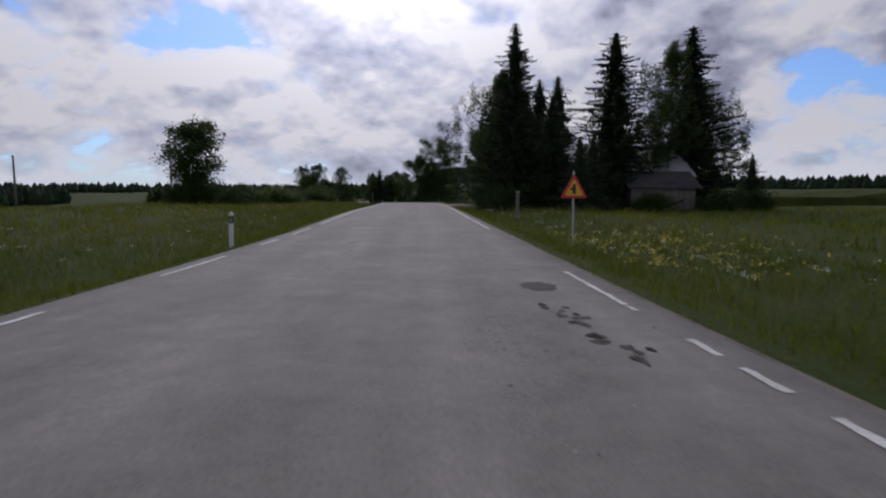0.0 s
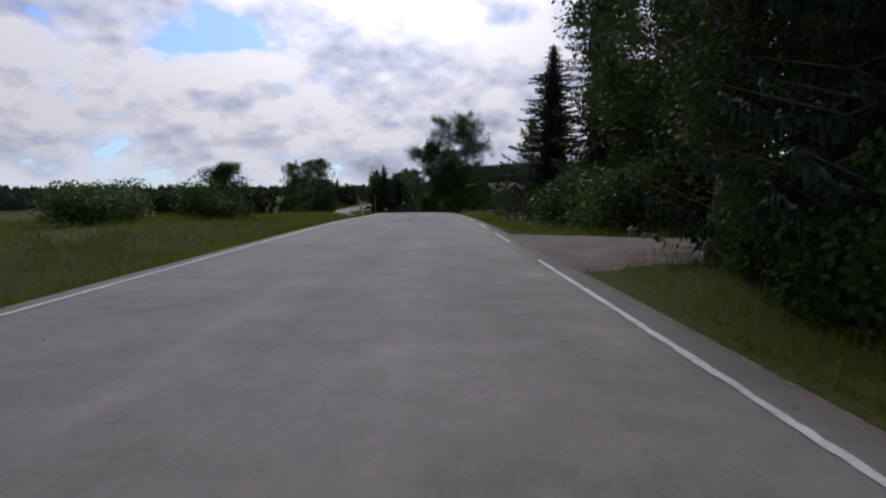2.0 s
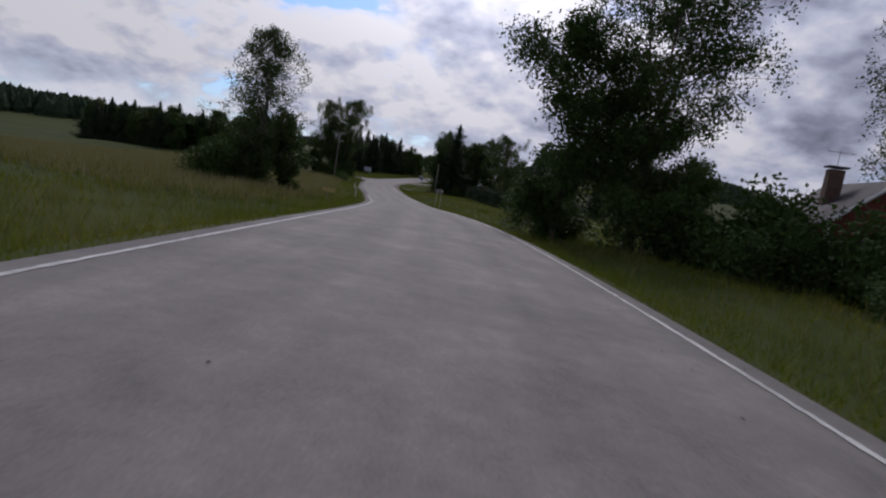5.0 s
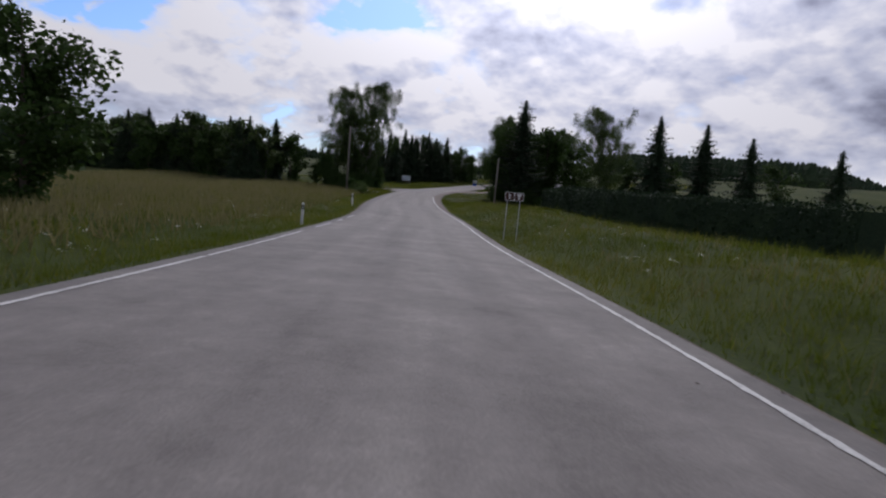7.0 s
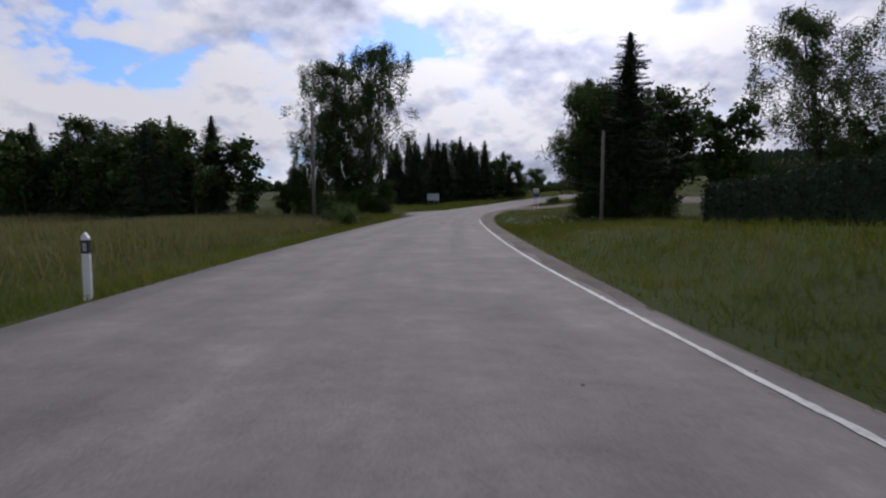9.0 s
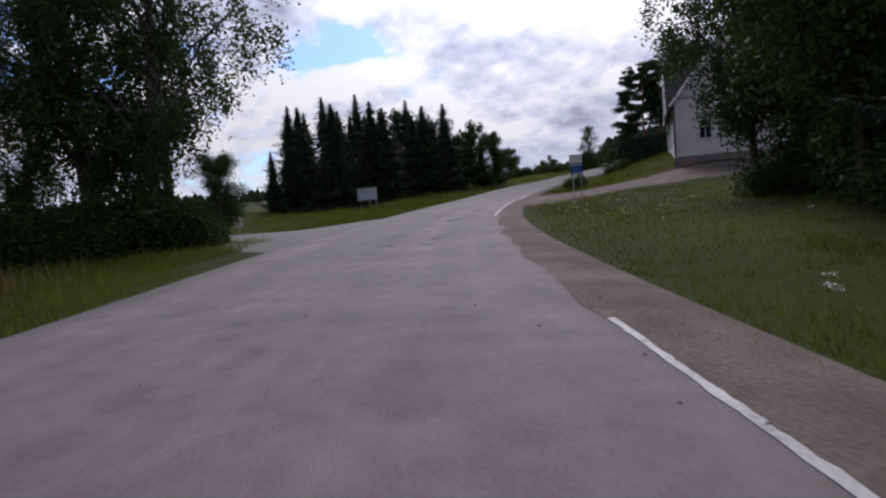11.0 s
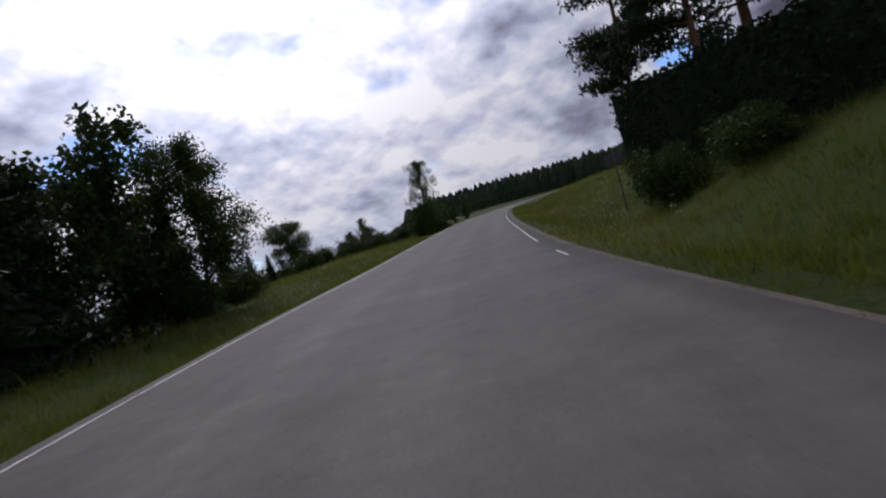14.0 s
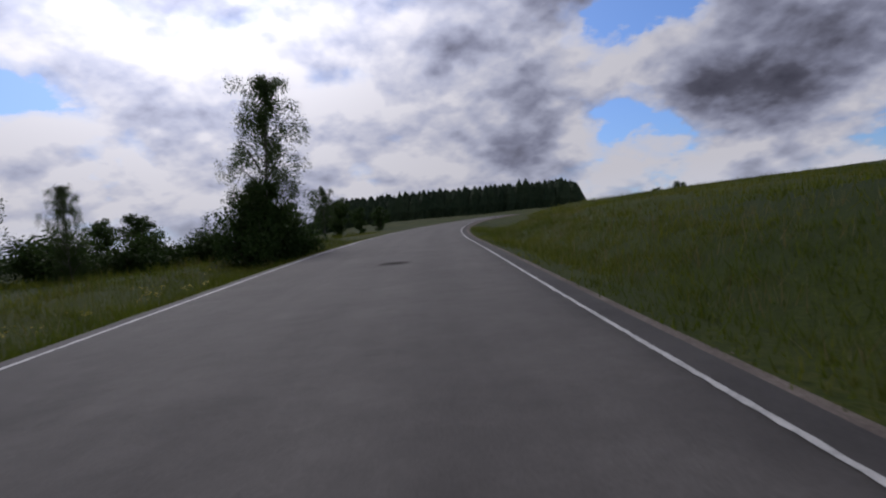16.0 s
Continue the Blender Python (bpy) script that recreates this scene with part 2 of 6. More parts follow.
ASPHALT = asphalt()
PATCH = material("fresh_asphalt_patch", [(0.35, (0.05, 0.047, 0.045)), (0.65, (0.10, 0.095, 0.09))], scale=3, fine=70, rough=0.9, bump=0.6, coords="World", specular=0.2)
# broken asphalt, darkened further for the shade of hollows that are laid flat
HOLE = material("shaded_pothole", [(0.35, (0.018, 0.016, 0.015)), (0.65, (0.06, 0.055, 0.05))], scale=5, fine=40, rough=0.95, bump=0.8, coords="World", specular=0.08)
LINE = material("worn_road_paint", [(0.34, (0.20, 0.195, 0.19)), (0.46, (0.42, 0.42, 0.405)), (0.7, (0.60, 0.60, 0.58))], scale=2.5, fine=30, rough=0.6, bump=0.2, coords="World")
GRAVEL = material("gravel", [(0.35, (0.06, 0.046, 0.038)), (0.5, (0.11, 0.088, 0.073)), (0.65, (0.19, 0.16, 0.136))], scale=1.2, fine=30, rough=0.95, bump=0.8, coords="World")
MEADOW = material("meadow", [(0.36, (0.016, 0.028, 0.005)), (0.46, (0.028, 0.041, 0.007)), (0.54, (0.040, 0.053, 0.009)), (0.64, (0.064, 0.066, 0.016))], scale=0.06, fine=11.0, rough=0.95, bump=1.0, coords="World", detail=10, specular=0.1)
BLADE = material("grass_blades", [(0.25, (0.032, 0.054, 0.005)), (0.5, (0.078, 0.106, 0.010)), (0.75, (0.19, 0.18, 0.030))], scale=0.12, fine=8, rough=0.7, bump=0, spread=0.14, translucent=0.5, coords="World", specular=0.2)
STRAW = material("dry_grass", [(0.3, (0.14, 0.13, 0.05)), (0.7, (0.26, 0.23, 0.11))], rough=0.8, bump=0, spread=0.1, translucent=0.3, coords="World", specular=0.2)
PETAL = plain("white_petals", (0.78, 0.78, 0.72), rough=0.7)
YELLOW = plain("yellow_petals", (0.65, 0.50, 0.04), rough=0.7)
SPRUCE = material("spruce_needles", [(0.3, (0.010, 0.022, 0.010)), (0.5, (0.022, 0.042, 0.018)), (0.7, (0.04, 0.065, 0.025))], scale=0.5, fine=9, rough=0.7, bump=0, spread=0.12, translucent=0.12, specular=0.2)
PINE = material("pine_needles", [(0.3, (0.018, 0.035, 0.016)), (0.5, (0.035, 0.058, 0.025)), (0.7, (0.06, 0.085, 0.035))], scale=0.5, fine=9, rough=0.7, bump=0, spread=0.12, translucent=0.15, specular=0.2)
BIRCH = material("birch_leaves", [(0.3, (0.03, 0.055, 0.014)), (0.5, (0.05, 0.085, 0.022)), (0.7, (0.085, 0.12, 0.035))], scale=0.5, fine=9, rough=0.6, bump=0, spread=0.14, translucent=0.3, specular=0.2)
LEAF = material("broad_leaves", [(0.3, (0.025, 0.05, 0.012)), (0.5, (0.042, 0.078, 0.018)), (0.7, (0.07, 0.11, 0.03))], scale=0.5, fine=9, rough=0.6, bump=0, spread=0.09, translucent=0.22, specular=0.1)
SHRUB = material("shrub_leaves", [(0.3, (0.04, 0.075, 0.014)), (0.5, (0.065, 0.115, 0.022)), (0.7, (0.10, 0.15, 0.035))], scale=0.5, fine=9, rough=0.6, bump=0, spread=0.14, translucent=0.3, specular=0.2)
FAR = material("far_forest", [(0.3, (0.016, 0.030, 0.016)), (0.5, (0.028, 0.046, 0.024)), (0.7, (0.045, 0.065, 0.033))], scale=0.05, fine=0.6, rough=0.9, bump=0, spread=0.15, coords="World", specular=0.1)
BARK = material("brown_bark", [(0.3, (0.05, 0.038, 0.03)), (0.6, (0.12, 0.095, 0.075))], scale=6, fine=30, rough=0.95, bump=0.8)
BIRCH_BARK = material("birch_bark", [(0.42, (0.03, 0.027, 0.024)), (0.52, (0.11, 0.10, 0.092)), (0.72, (0.30, 0.285, 0.265))], scale=5, fine=14, rough=0.85, bump=0.4)
PINE_BARK = material("pine_bark", [(0.3, (0.12, 0.06, 0.035)), (0.6, (0.28, 0.15, 0.085))], scale=5, fine=25, rough=0.95, bump=0.7)
POLE_WOOD = material("weathered_pole_wood", [(0.3, (0.10, 0.085, 0.07)), (0.6, (0.20, 0.18, 0.155))], scale=3, fine=40, rough=0.9, bump=0.5)
GREY_WOOD = material("grey_weathered_wood", [(0.3, (0.22, 0.21, 0.20)), (0.6, (0.40, 0.39, 0.37))], scale=3, fine=30, rough=0.9, bump=0.5)
WHITE_BOARD = material("white_painted_boards", [(0.3, (0.50, 0.49, 0.47)), (0.6, (0.68, 0.67, 0.65))], scale=1.2, fine=20, rough=0.6, bump=0.5, boards=0.16)
RED_BOARD = material("red_ochre_boards", [(0.3, (0.075, 0.015, 0.011)), (0.6, (0.14, 0.027, 0.019))], scale=1.5, fine=25, rough=0.85, bump=0.3)
ROOF_DARK = material("dark_metal_roof", [(0.3, (0.038, 0.034, 0.038)), (0.6, (0.075, 0.067, 0.074))], scale=0.8, fine=12, rough=0.85, bump=0.1)
ROOF_BROWN = material("brown_tile_roof", [(0.3, (0.10, 0.05, 0.035)), (0.6, (0.19, 0.10, 0.07))], scale=0.8, fine=12, rough=0.8, bump=0.2)
ROOF_LIGHT = material("light_tin_roof", [(0.3, (0.36, 0.37, 0.38)), (0.6, (0.52, 0.53, 0.54))], scale=0.8, fine=12, rough=0.45, bump=0.1)
STONE = material("granite_plinth", [(0.3, (0.13, 0.10, 0.09)), (0.6, (0.27, 0.22, 0.20))], scale=1.6, fine=20, rough=0.9, bump=0.6)
BRICK = material("chimney_brick", [(0.3, (0.06, 0.035, 0.028)), (0.6, (0.12, 0.07, 0.055))], scale=4, fine=20, rough=0.9, bump=0.5)
STEEL = plain("galvanised_steel", (0.42, 0.43, 0.44), rough=0.45, metal=0.7)
WHITE = plain("white_plastic", (0.78, 0.78, 0.77), rough=0.45, vary=0.05)
BLACK = plain("black_plastic", (0.02, 0.02, 0.022), rough=0.5)
SIGN_YELLOW = plain("sign_yellow", (0.80, 0.42, 0.02), rough=0.4, vary=0.05)
SIGN_RED = plain("sign_red", (0.60, 0.03, 0.02), rough=0.4, vary=0.05)
SIGN_BROWN = plain("sign_brown", (0.075, 0.028, 0.019), rough=0.4, vary=0.08)
SIGN_BLUE = plain("sign_blue", (0.02, 0.09, 0.42), rough=0.4, vary=0.05)
SIGN_GREY = plain("sign_back_grey", (0.10, 0.10, 0.105), rough=0.6, metal=0.2)
DARK_GLASS = plain("window_glass", (0.02, 0.023, 0.028), rough=0.06)

# ---------------------------------------------------------------- mesh helpers
rng = np.random.default_rng(11)


def mesh_of(name, verts, faces, mat):
    me = bpy.data.meshes.new(name)
    me.from_pydata([tuple(map(float, v)) for v in verts], [], [tuple(map(int, f)) for f in faces])
    me.materials.append(mat)
    me.update()
    return me


def part(name, bm, mat, parent=None, label="", smooth=False):
    """Links a bmesh as one mesh object under a thing or a part."""
    me = bpy.data.meshes.new(name)
    bm.to_mesh(me)
    bm.free()
    me.materials.append(mat)
    if smooth:
        me.shade_smooth()
    ob = new(name, me)
    if parent is not None:
        ob.parent = parent
    if label:
        tagged(ob, label)
    return ob


def part_data(name, verts, faces, mat, parent=None, label="", smooth=False):
    me = mesh_of(name, verts, faces, mat)
    if smooth:
        me.shade_smooth()
    ob = new(name, me)
    if parent is not None:
        ob.parent = parent
    if label:
        tagged(ob, label)
    return ob


def thing(name, label, category, m=None, group=""):
    ob = tagged(new(name), label, category, group)
    ob.empty_display_size = 0.2
    if m is not None:
        ob.matrix_basis = m
    return ob


def box_bm(x, y, z, cx=0, cy=0, cz=0, bevel=0.0):
    bm = bmesh.new()
    bmesh.ops.create_cube(bm, size=1.0, matrix=Matrix.Translation((cx, cy, cz)) @ Matrix.Diagonal((x, y, z, 1)))
    if bevel:
        bmesh.ops.bevel(bm, geom=bm.edges[:], offset=bevel, segments=1, affect="EDGES")
    return bm


def tube_bm(p, q, r1, r2, n=8):
    """A tapered rod from p to q."""
    p, q = Vector(p), Vector(q)
    bm = bmesh.new()
    bmesh.ops.create_cone(bm, cap_ends=True, segments=n, radius1=r1, radius2=r2, depth=(q - p).length)
    turn = (q - p).to_track_quat("Z", "Y").to_matrix().to_4x4()
    bmesh.ops.transform(bm, matrix=Matrix.Translation((p + q) / 2) @ turn, verts=bm.verts)
    return bm


def prism_bm(outline, depth, m=None):
    """A flat plate: an outline in x and z, thick along y."""
    bm = bmesh.new()
    front = [bm.verts.new((x, -depth / 2, z)) for x, z in outline]
    back = [bm.verts.new((x, depth / 2, z)) for x, z in outline]
    bm.faces.new(front)
    bm.faces.new(back[::-1])
    for i in range(len(outline)):
        j = (i + 1) % len(outline)
        bm.faces.new((front[j], front[i], back[i], back[j]))
    bmesh.ops.recalc_face_normals(bm, faces=bm.faces)
    if m is not None:
        bmesh.ops.transform(bm, matrix=m, verts=bm.verts)
    return bm


# ---------------------------------------------------------------- road line
# Middle of the carriageway, from the start of the ride to the last bend.
ROAD = [
    (0.0, -60.0, 0.02), (-0.3, -30.0, 0.04),
    (-0.8, 0.1, 0.07),
    (-0.9, 16.7, 0.23),
    (-1.3, 33.2, 0.57),
    (-1.5, 50.0, 0.79),
    (-1.8, 66.8, 0.94),
    (-2.2, 83.0, 0.85),
    (-3.4, 99.4, 0.65),
    (-5.4, 114.9, 0.31),
    (-7.9, 129.8, -0.22),
    (-11.3, 144.6, -0.86),
    (-15.3, 158.5, -1.50),
    (-19.6, 173.7, -1.93),
    (-24.5, 188.2, -2.05),
    (-28.9, 203.2, -2.09),
    (-32.9, 218.5, -2.10),
    (-35.8, 234.2, -1.91),
    (-36.8, 249.6, -1.62),
    (-36.0, 264.8, -1.11),
    (-33.9, 281.4, -0.32),
    (-30.4, 297.1, 0.42),
    (-26.6, 313.2, 1.32),
    (-22.3, 329.4, 2.27),
]
ROAD_HALF = 3.35
LINE_AT = 3.05


def road_points():
    pts = [np.array(p) for p in ROAD]
    # past the last bend the road goes on climbing to the right
    heading, p = radians(-14.5), pts[-1].copy()
    for i in range(16):
        heading -= radians(0.8 if i < 1 else 2.6 if i < 7 else 0.3)
        p = p + np.array([-math.sin(heading) * 12, math.cos(heading) * 12, 0.62 if i < 8 else 0.25])
        pts.append(p.copy())
    pts = np.array(pts)
    fine = []
    for i in range(len(pts) - 1):
        p0, p1, p2, p3 = pts[max(i - 1, 0)], pts[i], pts[i + 1], pts[min(i + 2, len(pts) - 1)]
        for f in np.arange(0, 1, 1 / 24):
            fine.append(0.5 * (2 * p1 + (p2 - p0) * f + (2 * p0 - 5 * p1 + 4 * p2 - p3) * f * f + (3 * p1 - p0 - 3 * p2 + p3) * f**3))
    fine = np.array(fine)
    for _ in range(30):  # ease the small kinks
        fine[1:-1] = 0.25 * fine[:-2] + 0.5 * fine[1:-1] + 0.25 * fine[2:]
    length = np.r_[0, np.cumsum(np.hypot(*np.diff(fine[:, :2], axis=0).T))]
    s = np.arange(0, length[-1], 1.0)
    return s, np.stack([np.interp(s, length, fine[:, k]) for k in range(3)], 1)


RS, RP = road_points()
RT = np.gradient(RP[:, :2], axis=0)
RT /= np.linalg.norm(RT, axis=1)[:, None]
RN = np.stack([RT[:, 1], -RT[:, 0]], 1)  # to the right
smooth_z = np.convolve(np.pad(RP[:, 2], 40, mode="edge"), np.hanning(81) / np.hanning(81).sum(), mode="valid")


def nearest(x, y):
    """Index of the nearest road point, and the distance to the right of it."""
    x, y = np.atleast_1d(np.asarray(x, float)), np.atleast_1d(np.asarray(y, float))
    idx, off = np.empty(len(x), int), np.empty(len(x))
    for a in range(0, len(x), 4000):
        d = (x[a : a + 4000, None] - RP[None, :, 0]) ** 2 + (y[a : a + 4000, None] - RP[None, :, 1]) ** 2
        i = d.argmin(1)
        idx[a : a + 4000] = i
        side = np.sign((x[a : a + 4000] - RP[i, 0]) * RN[i, 0] + (y[a : a + 4000] - RP[i, 1]) * RN[i, 1])
        off[a : a + 4000] = np.sqrt(d[np.arange(len(i)), i]) * np.where(side == 0, 1, side)
    return idx, off


def step(v, a, b):
    t = np.clip((v - a) / (b - a), 0, 1)
    return t * t * (3 - 2 * t)


SIDE_ROAD = [(-38.6, 237.7), (-44.0, 240.0), (-56.0, 244.0), (-72.0, 248.0), (-100.0, 254.0), (-150.0, 262.0)]


def side_distance(x, y):
    """Distance to the middle of the side road."""
    best = np.full(np.shape(x), 1e9)
    for (x0, y0), (x1, y1) in zip(SIDE_ROAD[:-1], SIDE_ROAD[1:]):
        dx, dy = x1 - x0, y1 - y0
        t = np.clip(((x - x0) * dx + (y - y0) * dy) / (dx * dx + dy * dy), 0, 1)
        best = np.minimum(best, np.hypot(x - x0 - t * dx, y - y0 - t * dy))
    return best


def land(x, y):
    """Height of the ground."""
    x, y = np.atleast_1d(np.asarray(x, float)), np.atleast_1d(np.asarray(y, float))
    i, d = nearest(x, y)
    yy = RP[i, 1]
    a = np.abs(d)
    w = step(a, 6, 40)
    z = RP[i, 2] * (1 - w) + smooth_z[i] * w
    profile = -0.14 - 0.42 * step(a, 3.6, 5.6) + 0.34 * step(a, 6.2, 9.0)
    # no ditch by the junction, the yard and the lane
    flat = np.maximum(step(yy, 220, 226) * (1 - step(yy, 264, 272)), step(yy, 48, 51) * (1 - step(yy, 61, 64)) * (d > 0))
    profile = profile * (1 - flat) + (-0.14 - 0.04 * step(a, 4, 9)) * flat
    z = z + profile
    right, left = d > 0, d < 0
    # the right verge is filled up along the hedge
    z = z + right * 0.62 * step(a, 3.7, 7.4) * step(yy, 140, 158) * (1 - step(yy, 196, 212))
    # the valley to the left
    z = z - left * 4.2 * step(a, 10, 150) * (1 - step(yy, 275, 345)) - left * 2.0 * step(a, 8, 60) * step(yy, 285, 330)
    z = z - right * 1.0 * step(a, 10, 90) * (1 - step(yy, 120, 190))
    # the rise on which the white house stands, and the hillside field past it
    z = z + right * 2.6 * step(a, 5, 17) * step(yy, 240, 282) * (1 - 0.6 * step(yy, 300, 335))
    z = z + right * 2.6 * step(a, 8, 90) * (1 - 1.6 * step(a, 90, 220)) * step(yy, 285, 330)
    # ridges all round
    far = step(a, 260, 900)
    east = step(np.degrees(np.arctan2(x, np.maximum(y - 80, 1.0))), 18, 27) * (x > 0)  # the land lies low to the east
    z = z + (1 - 0.95 * east) * far * (22 + 16 * np.sin(x * 0.0031 + 1.0) + 9 * np.sin(y * 0.0043 + 0.5)) + 26 * (1 - east) * step(a, 380, 900) * step(y, 500, 900) * step(x, 0, 160)
    z = z + 0.12 * np.sin(x * 0.31 + y * 0.17) * step(a, 7, 14) + 0.25 * np.sin(x * 0.07 - y * 0.05) * step(a, 10, 30)
    hill = np.hypot(x + 25, y - 312)
    z = z + 17 * step(hill, 150, 470) * step(y, 370, 520) * step(x, -70, 50) * (1 - step(np.degrees(np.arctan2(x + 25, np.maximum(y - 312, 1.0))), 27, 36))
    # the side road lies in the ground
    sd = side_distance(x, y)
    k = (1 - step(sd, 3.4, 8.0)) * step(a, 3.0, 9.0)
    bed = np.interp(np.hypot(x + 33, y - 236), [0, 20, 60, 130], [-2.12, -2.2, -3.2, -5.5])
    return z * (1 - k) + bed * k


def put_on(x, y, sink=0.05):
    return float(land([x], [y])[0]) - sink


# ---------------------------------------------------------------- ground
def axis(lo, hi, fine, far):
    mid = list(np.arange(lo, hi, fine))
    out, inc, v = [], fine * 1.25, hi
    while v < far:
        out.append(v)
        v += inc
        inc = min(inc * 1.16, 160)
    down, inc, v = [], fine * 1.25, lo - fine
    while v > -far:
        down.append(v)
        v -= inc
        inc = min(inc * 1.16, 160)
    return np.array(down[::-1] + mid + out)


gx, gy = axis(-66, 26, 0.75, 2600), axis(-20, 380, 1.0, 2600)
X, Y = np.meshgrid(gx, gy)
Z = np.concatenate([land(X[r], Y[r]) for r in range(len(gy))])
cols = len(gx)
idx = np.arange(len(gx) * len(gy)).reshape(len(gy), len(gx))
quads = np.stack([idx[:-1, :-1], idx[:-1, 1:], idx[1:, 1:], idx[1:, :-1]], -1).reshape(-1, 4)
ground = part_data("ground", np.stack([X.ravel(), Y.ravel(), Z], 1), quads, MEADOW, smooth=True)
tagged(ground, "rolling green summer meadow and field ground", "ground", kind="structure")


def strip(name, offsets, drops, mat, s0=0, s1=None, every=1):
    """A band along the road between offsets to the right, lowered by drops."""
    rows = range(int(s0), int(s1 if s1 is not None else len(RS)), every)
    v, f = [], []
    w = len(offsets)
    for r, i in enumerate(rows):
        for o, dz in zip(offsets, drops):
            v.append((RP[i, 0] + RN[i, 0] * o, RP[i, 1] + RN[i, 1] * o, RP[i, 2] + dz))
        if r:
            for k in range(w - 1):
                a = (r - 1) * w + k
                f.append((a, a + 1, a + w + 1, a + w))
    return v, f


def crown(o):
    return -0.02 * abs(o) / 3.0 * 1.5


offs = np.linspace(-ROAD_HALF, ROAD_HALF, 13)
def lay_uv(ob, across):
    """Stores metres across and along the road as a UV map."""
    layer = ob.data.uv_layers.new(name="along")
    n = len(across)
    for loop in ob.data.loops:
        layer.data[loop.index].uv = (across[loop.vertex_index % n], loop.vertex_index // n)


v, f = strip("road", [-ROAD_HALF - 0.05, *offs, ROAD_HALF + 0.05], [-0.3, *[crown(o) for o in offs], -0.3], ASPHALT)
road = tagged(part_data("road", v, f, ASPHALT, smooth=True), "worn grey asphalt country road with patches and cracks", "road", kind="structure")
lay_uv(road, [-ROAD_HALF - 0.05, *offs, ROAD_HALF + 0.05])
for sgn, nm in ((1, "shoulder"), (-1, "shoulder")):
    o = [sgn * 3.3, sgn * 3.4, sgn * 3.6, sgn * 4.1]
    dz = [-0.06, -0.075, -0.12, -0.42]
    if sgn < 0:
        o, dz = o[::-1], dz[::-1]
    v, f = strip(nm, o, dz, GRAVEL)
    tagged(part_data(nm, v, f, GRAVEL), "strip of grey-brown gravel beside the asphalt", "road shoulder", kind="structure")




def apron(i0, i1, widest):
    """Brown gravel that has crept over the asphalt's right edge by the junction, narrowing to both ends."""
    g = np.random.default_rng(7)
    v, f = [], []
    for r, i in enumerate(range(i0, i1)):
        t = (i - i0) / (i1 - i0 - 1)
        w = 0.2 + (widest - 0.2) * math.sin(math.pi * t) ** 0.5
        inner = (3.2 if i < 278 else 3.02) + 0.06 * math.sin(i * 1.3) + g.normal(0, 0.05)
        for o, dz in ((inner, crown(inner) + 0.006), (3.3 + 0.5 * w, -0.035), (3.3 + w, -0.09), (3.7 + w, -0.45)):
            v.append((RP[i, 0] + RN[i, 0] * o, RP[i, 1] + RN[i, 1] * o, RP[i, 2] + dz))
        if r:
            a = (r - 1) * 4
            f += [(a + k, a + k + 1, a + k + 5, a + k + 4) for k in range(3)]
    return tagged(part_data("shoulder", v, f, GRAVEL), "wide brown gravel edge at the junction", "road shoulder", kind="structure")


apron(246, 324, 0.75)


def s_at(y):
    return int(np.argmin(np.abs(RP[:, 1] - y) + 1e3 * (np.abs(RP[:, 0]) > 200)))


def along(s, o):
    """A point s metres along the road and o metres to the right of its middle."""
    i = int(min(max(s, 0), len(RS) - 2))
    f = s - i
    p, n = RP[i] * (1 - f) + RP[i + 1] * f, RN[i] * (1 - f) + RN[i + 1] * f
    return np.array([p[0] + n[0] * o, p[1] + n[1] * o, p[2] + crown(o)])


def edge_line(offset, y0, y1, width=0.078):
    """Worn paint: short lengths of uneven width, some of them gone."""
    g = np.random.default_rng(int(abs(y0 * 10 + offset * 100)))
    i0, i1 = s_at(y0), s_at(y1)
    a, b = i0 + (y0 - RP[i0, 1]) / RT[i0, 1], i1 + (y1 - RP[i1, 1]) / RT[i1, 1]
    n = max(2, int((b - a) / 0.1))
    v, f = [], []
    for k in range(n + 1):
        s = a + (b - a) * k / n
        for side in (-1, 1):
            p = along(s, offset + side * width * 0.5 * g.uniform(0.62, 1.15))
            v.append((p[0], p[1], p[2] + 0.006))
        if k and (g.uniform() > 0.004 or n < 8 or y0 > 260):
            f.append((2 * k - 2, 2 * k - 1, 2 * k + 1, 2 * k))
    return tagged(part_data("edge_line", v, f, LINE), "worn white painted edge line on the asphalt", "road marking", kind="structure")


for y0, y1 in ((-50, 3.0), (3.4, 3.9), (4.2, 4.7), (5.9, 8.9), (19, 51.5), (55.2, 58.3), (61.0, 64.0), (67.4, 70.8), (72.3, 219.4), (238.5, 251.6), (252.4, 253.9), (255.0, 258.9), (282.5, 283.8), (287, 470)):
    edge_line(LINE_AT if not 230 < y0 < 254 else 2.85, y0, y1, 0.055 if y0 > 260 else 0.078)
for y0, y1 in ((-50, 6.0), (8.6, 11.3), (13.7, 15.4), (17, 20), (22, 158), (160, 163), (165, 166.5), (168, 171), (265.5, 470)):
    edge_line(-LINE_AT, y0, y1)

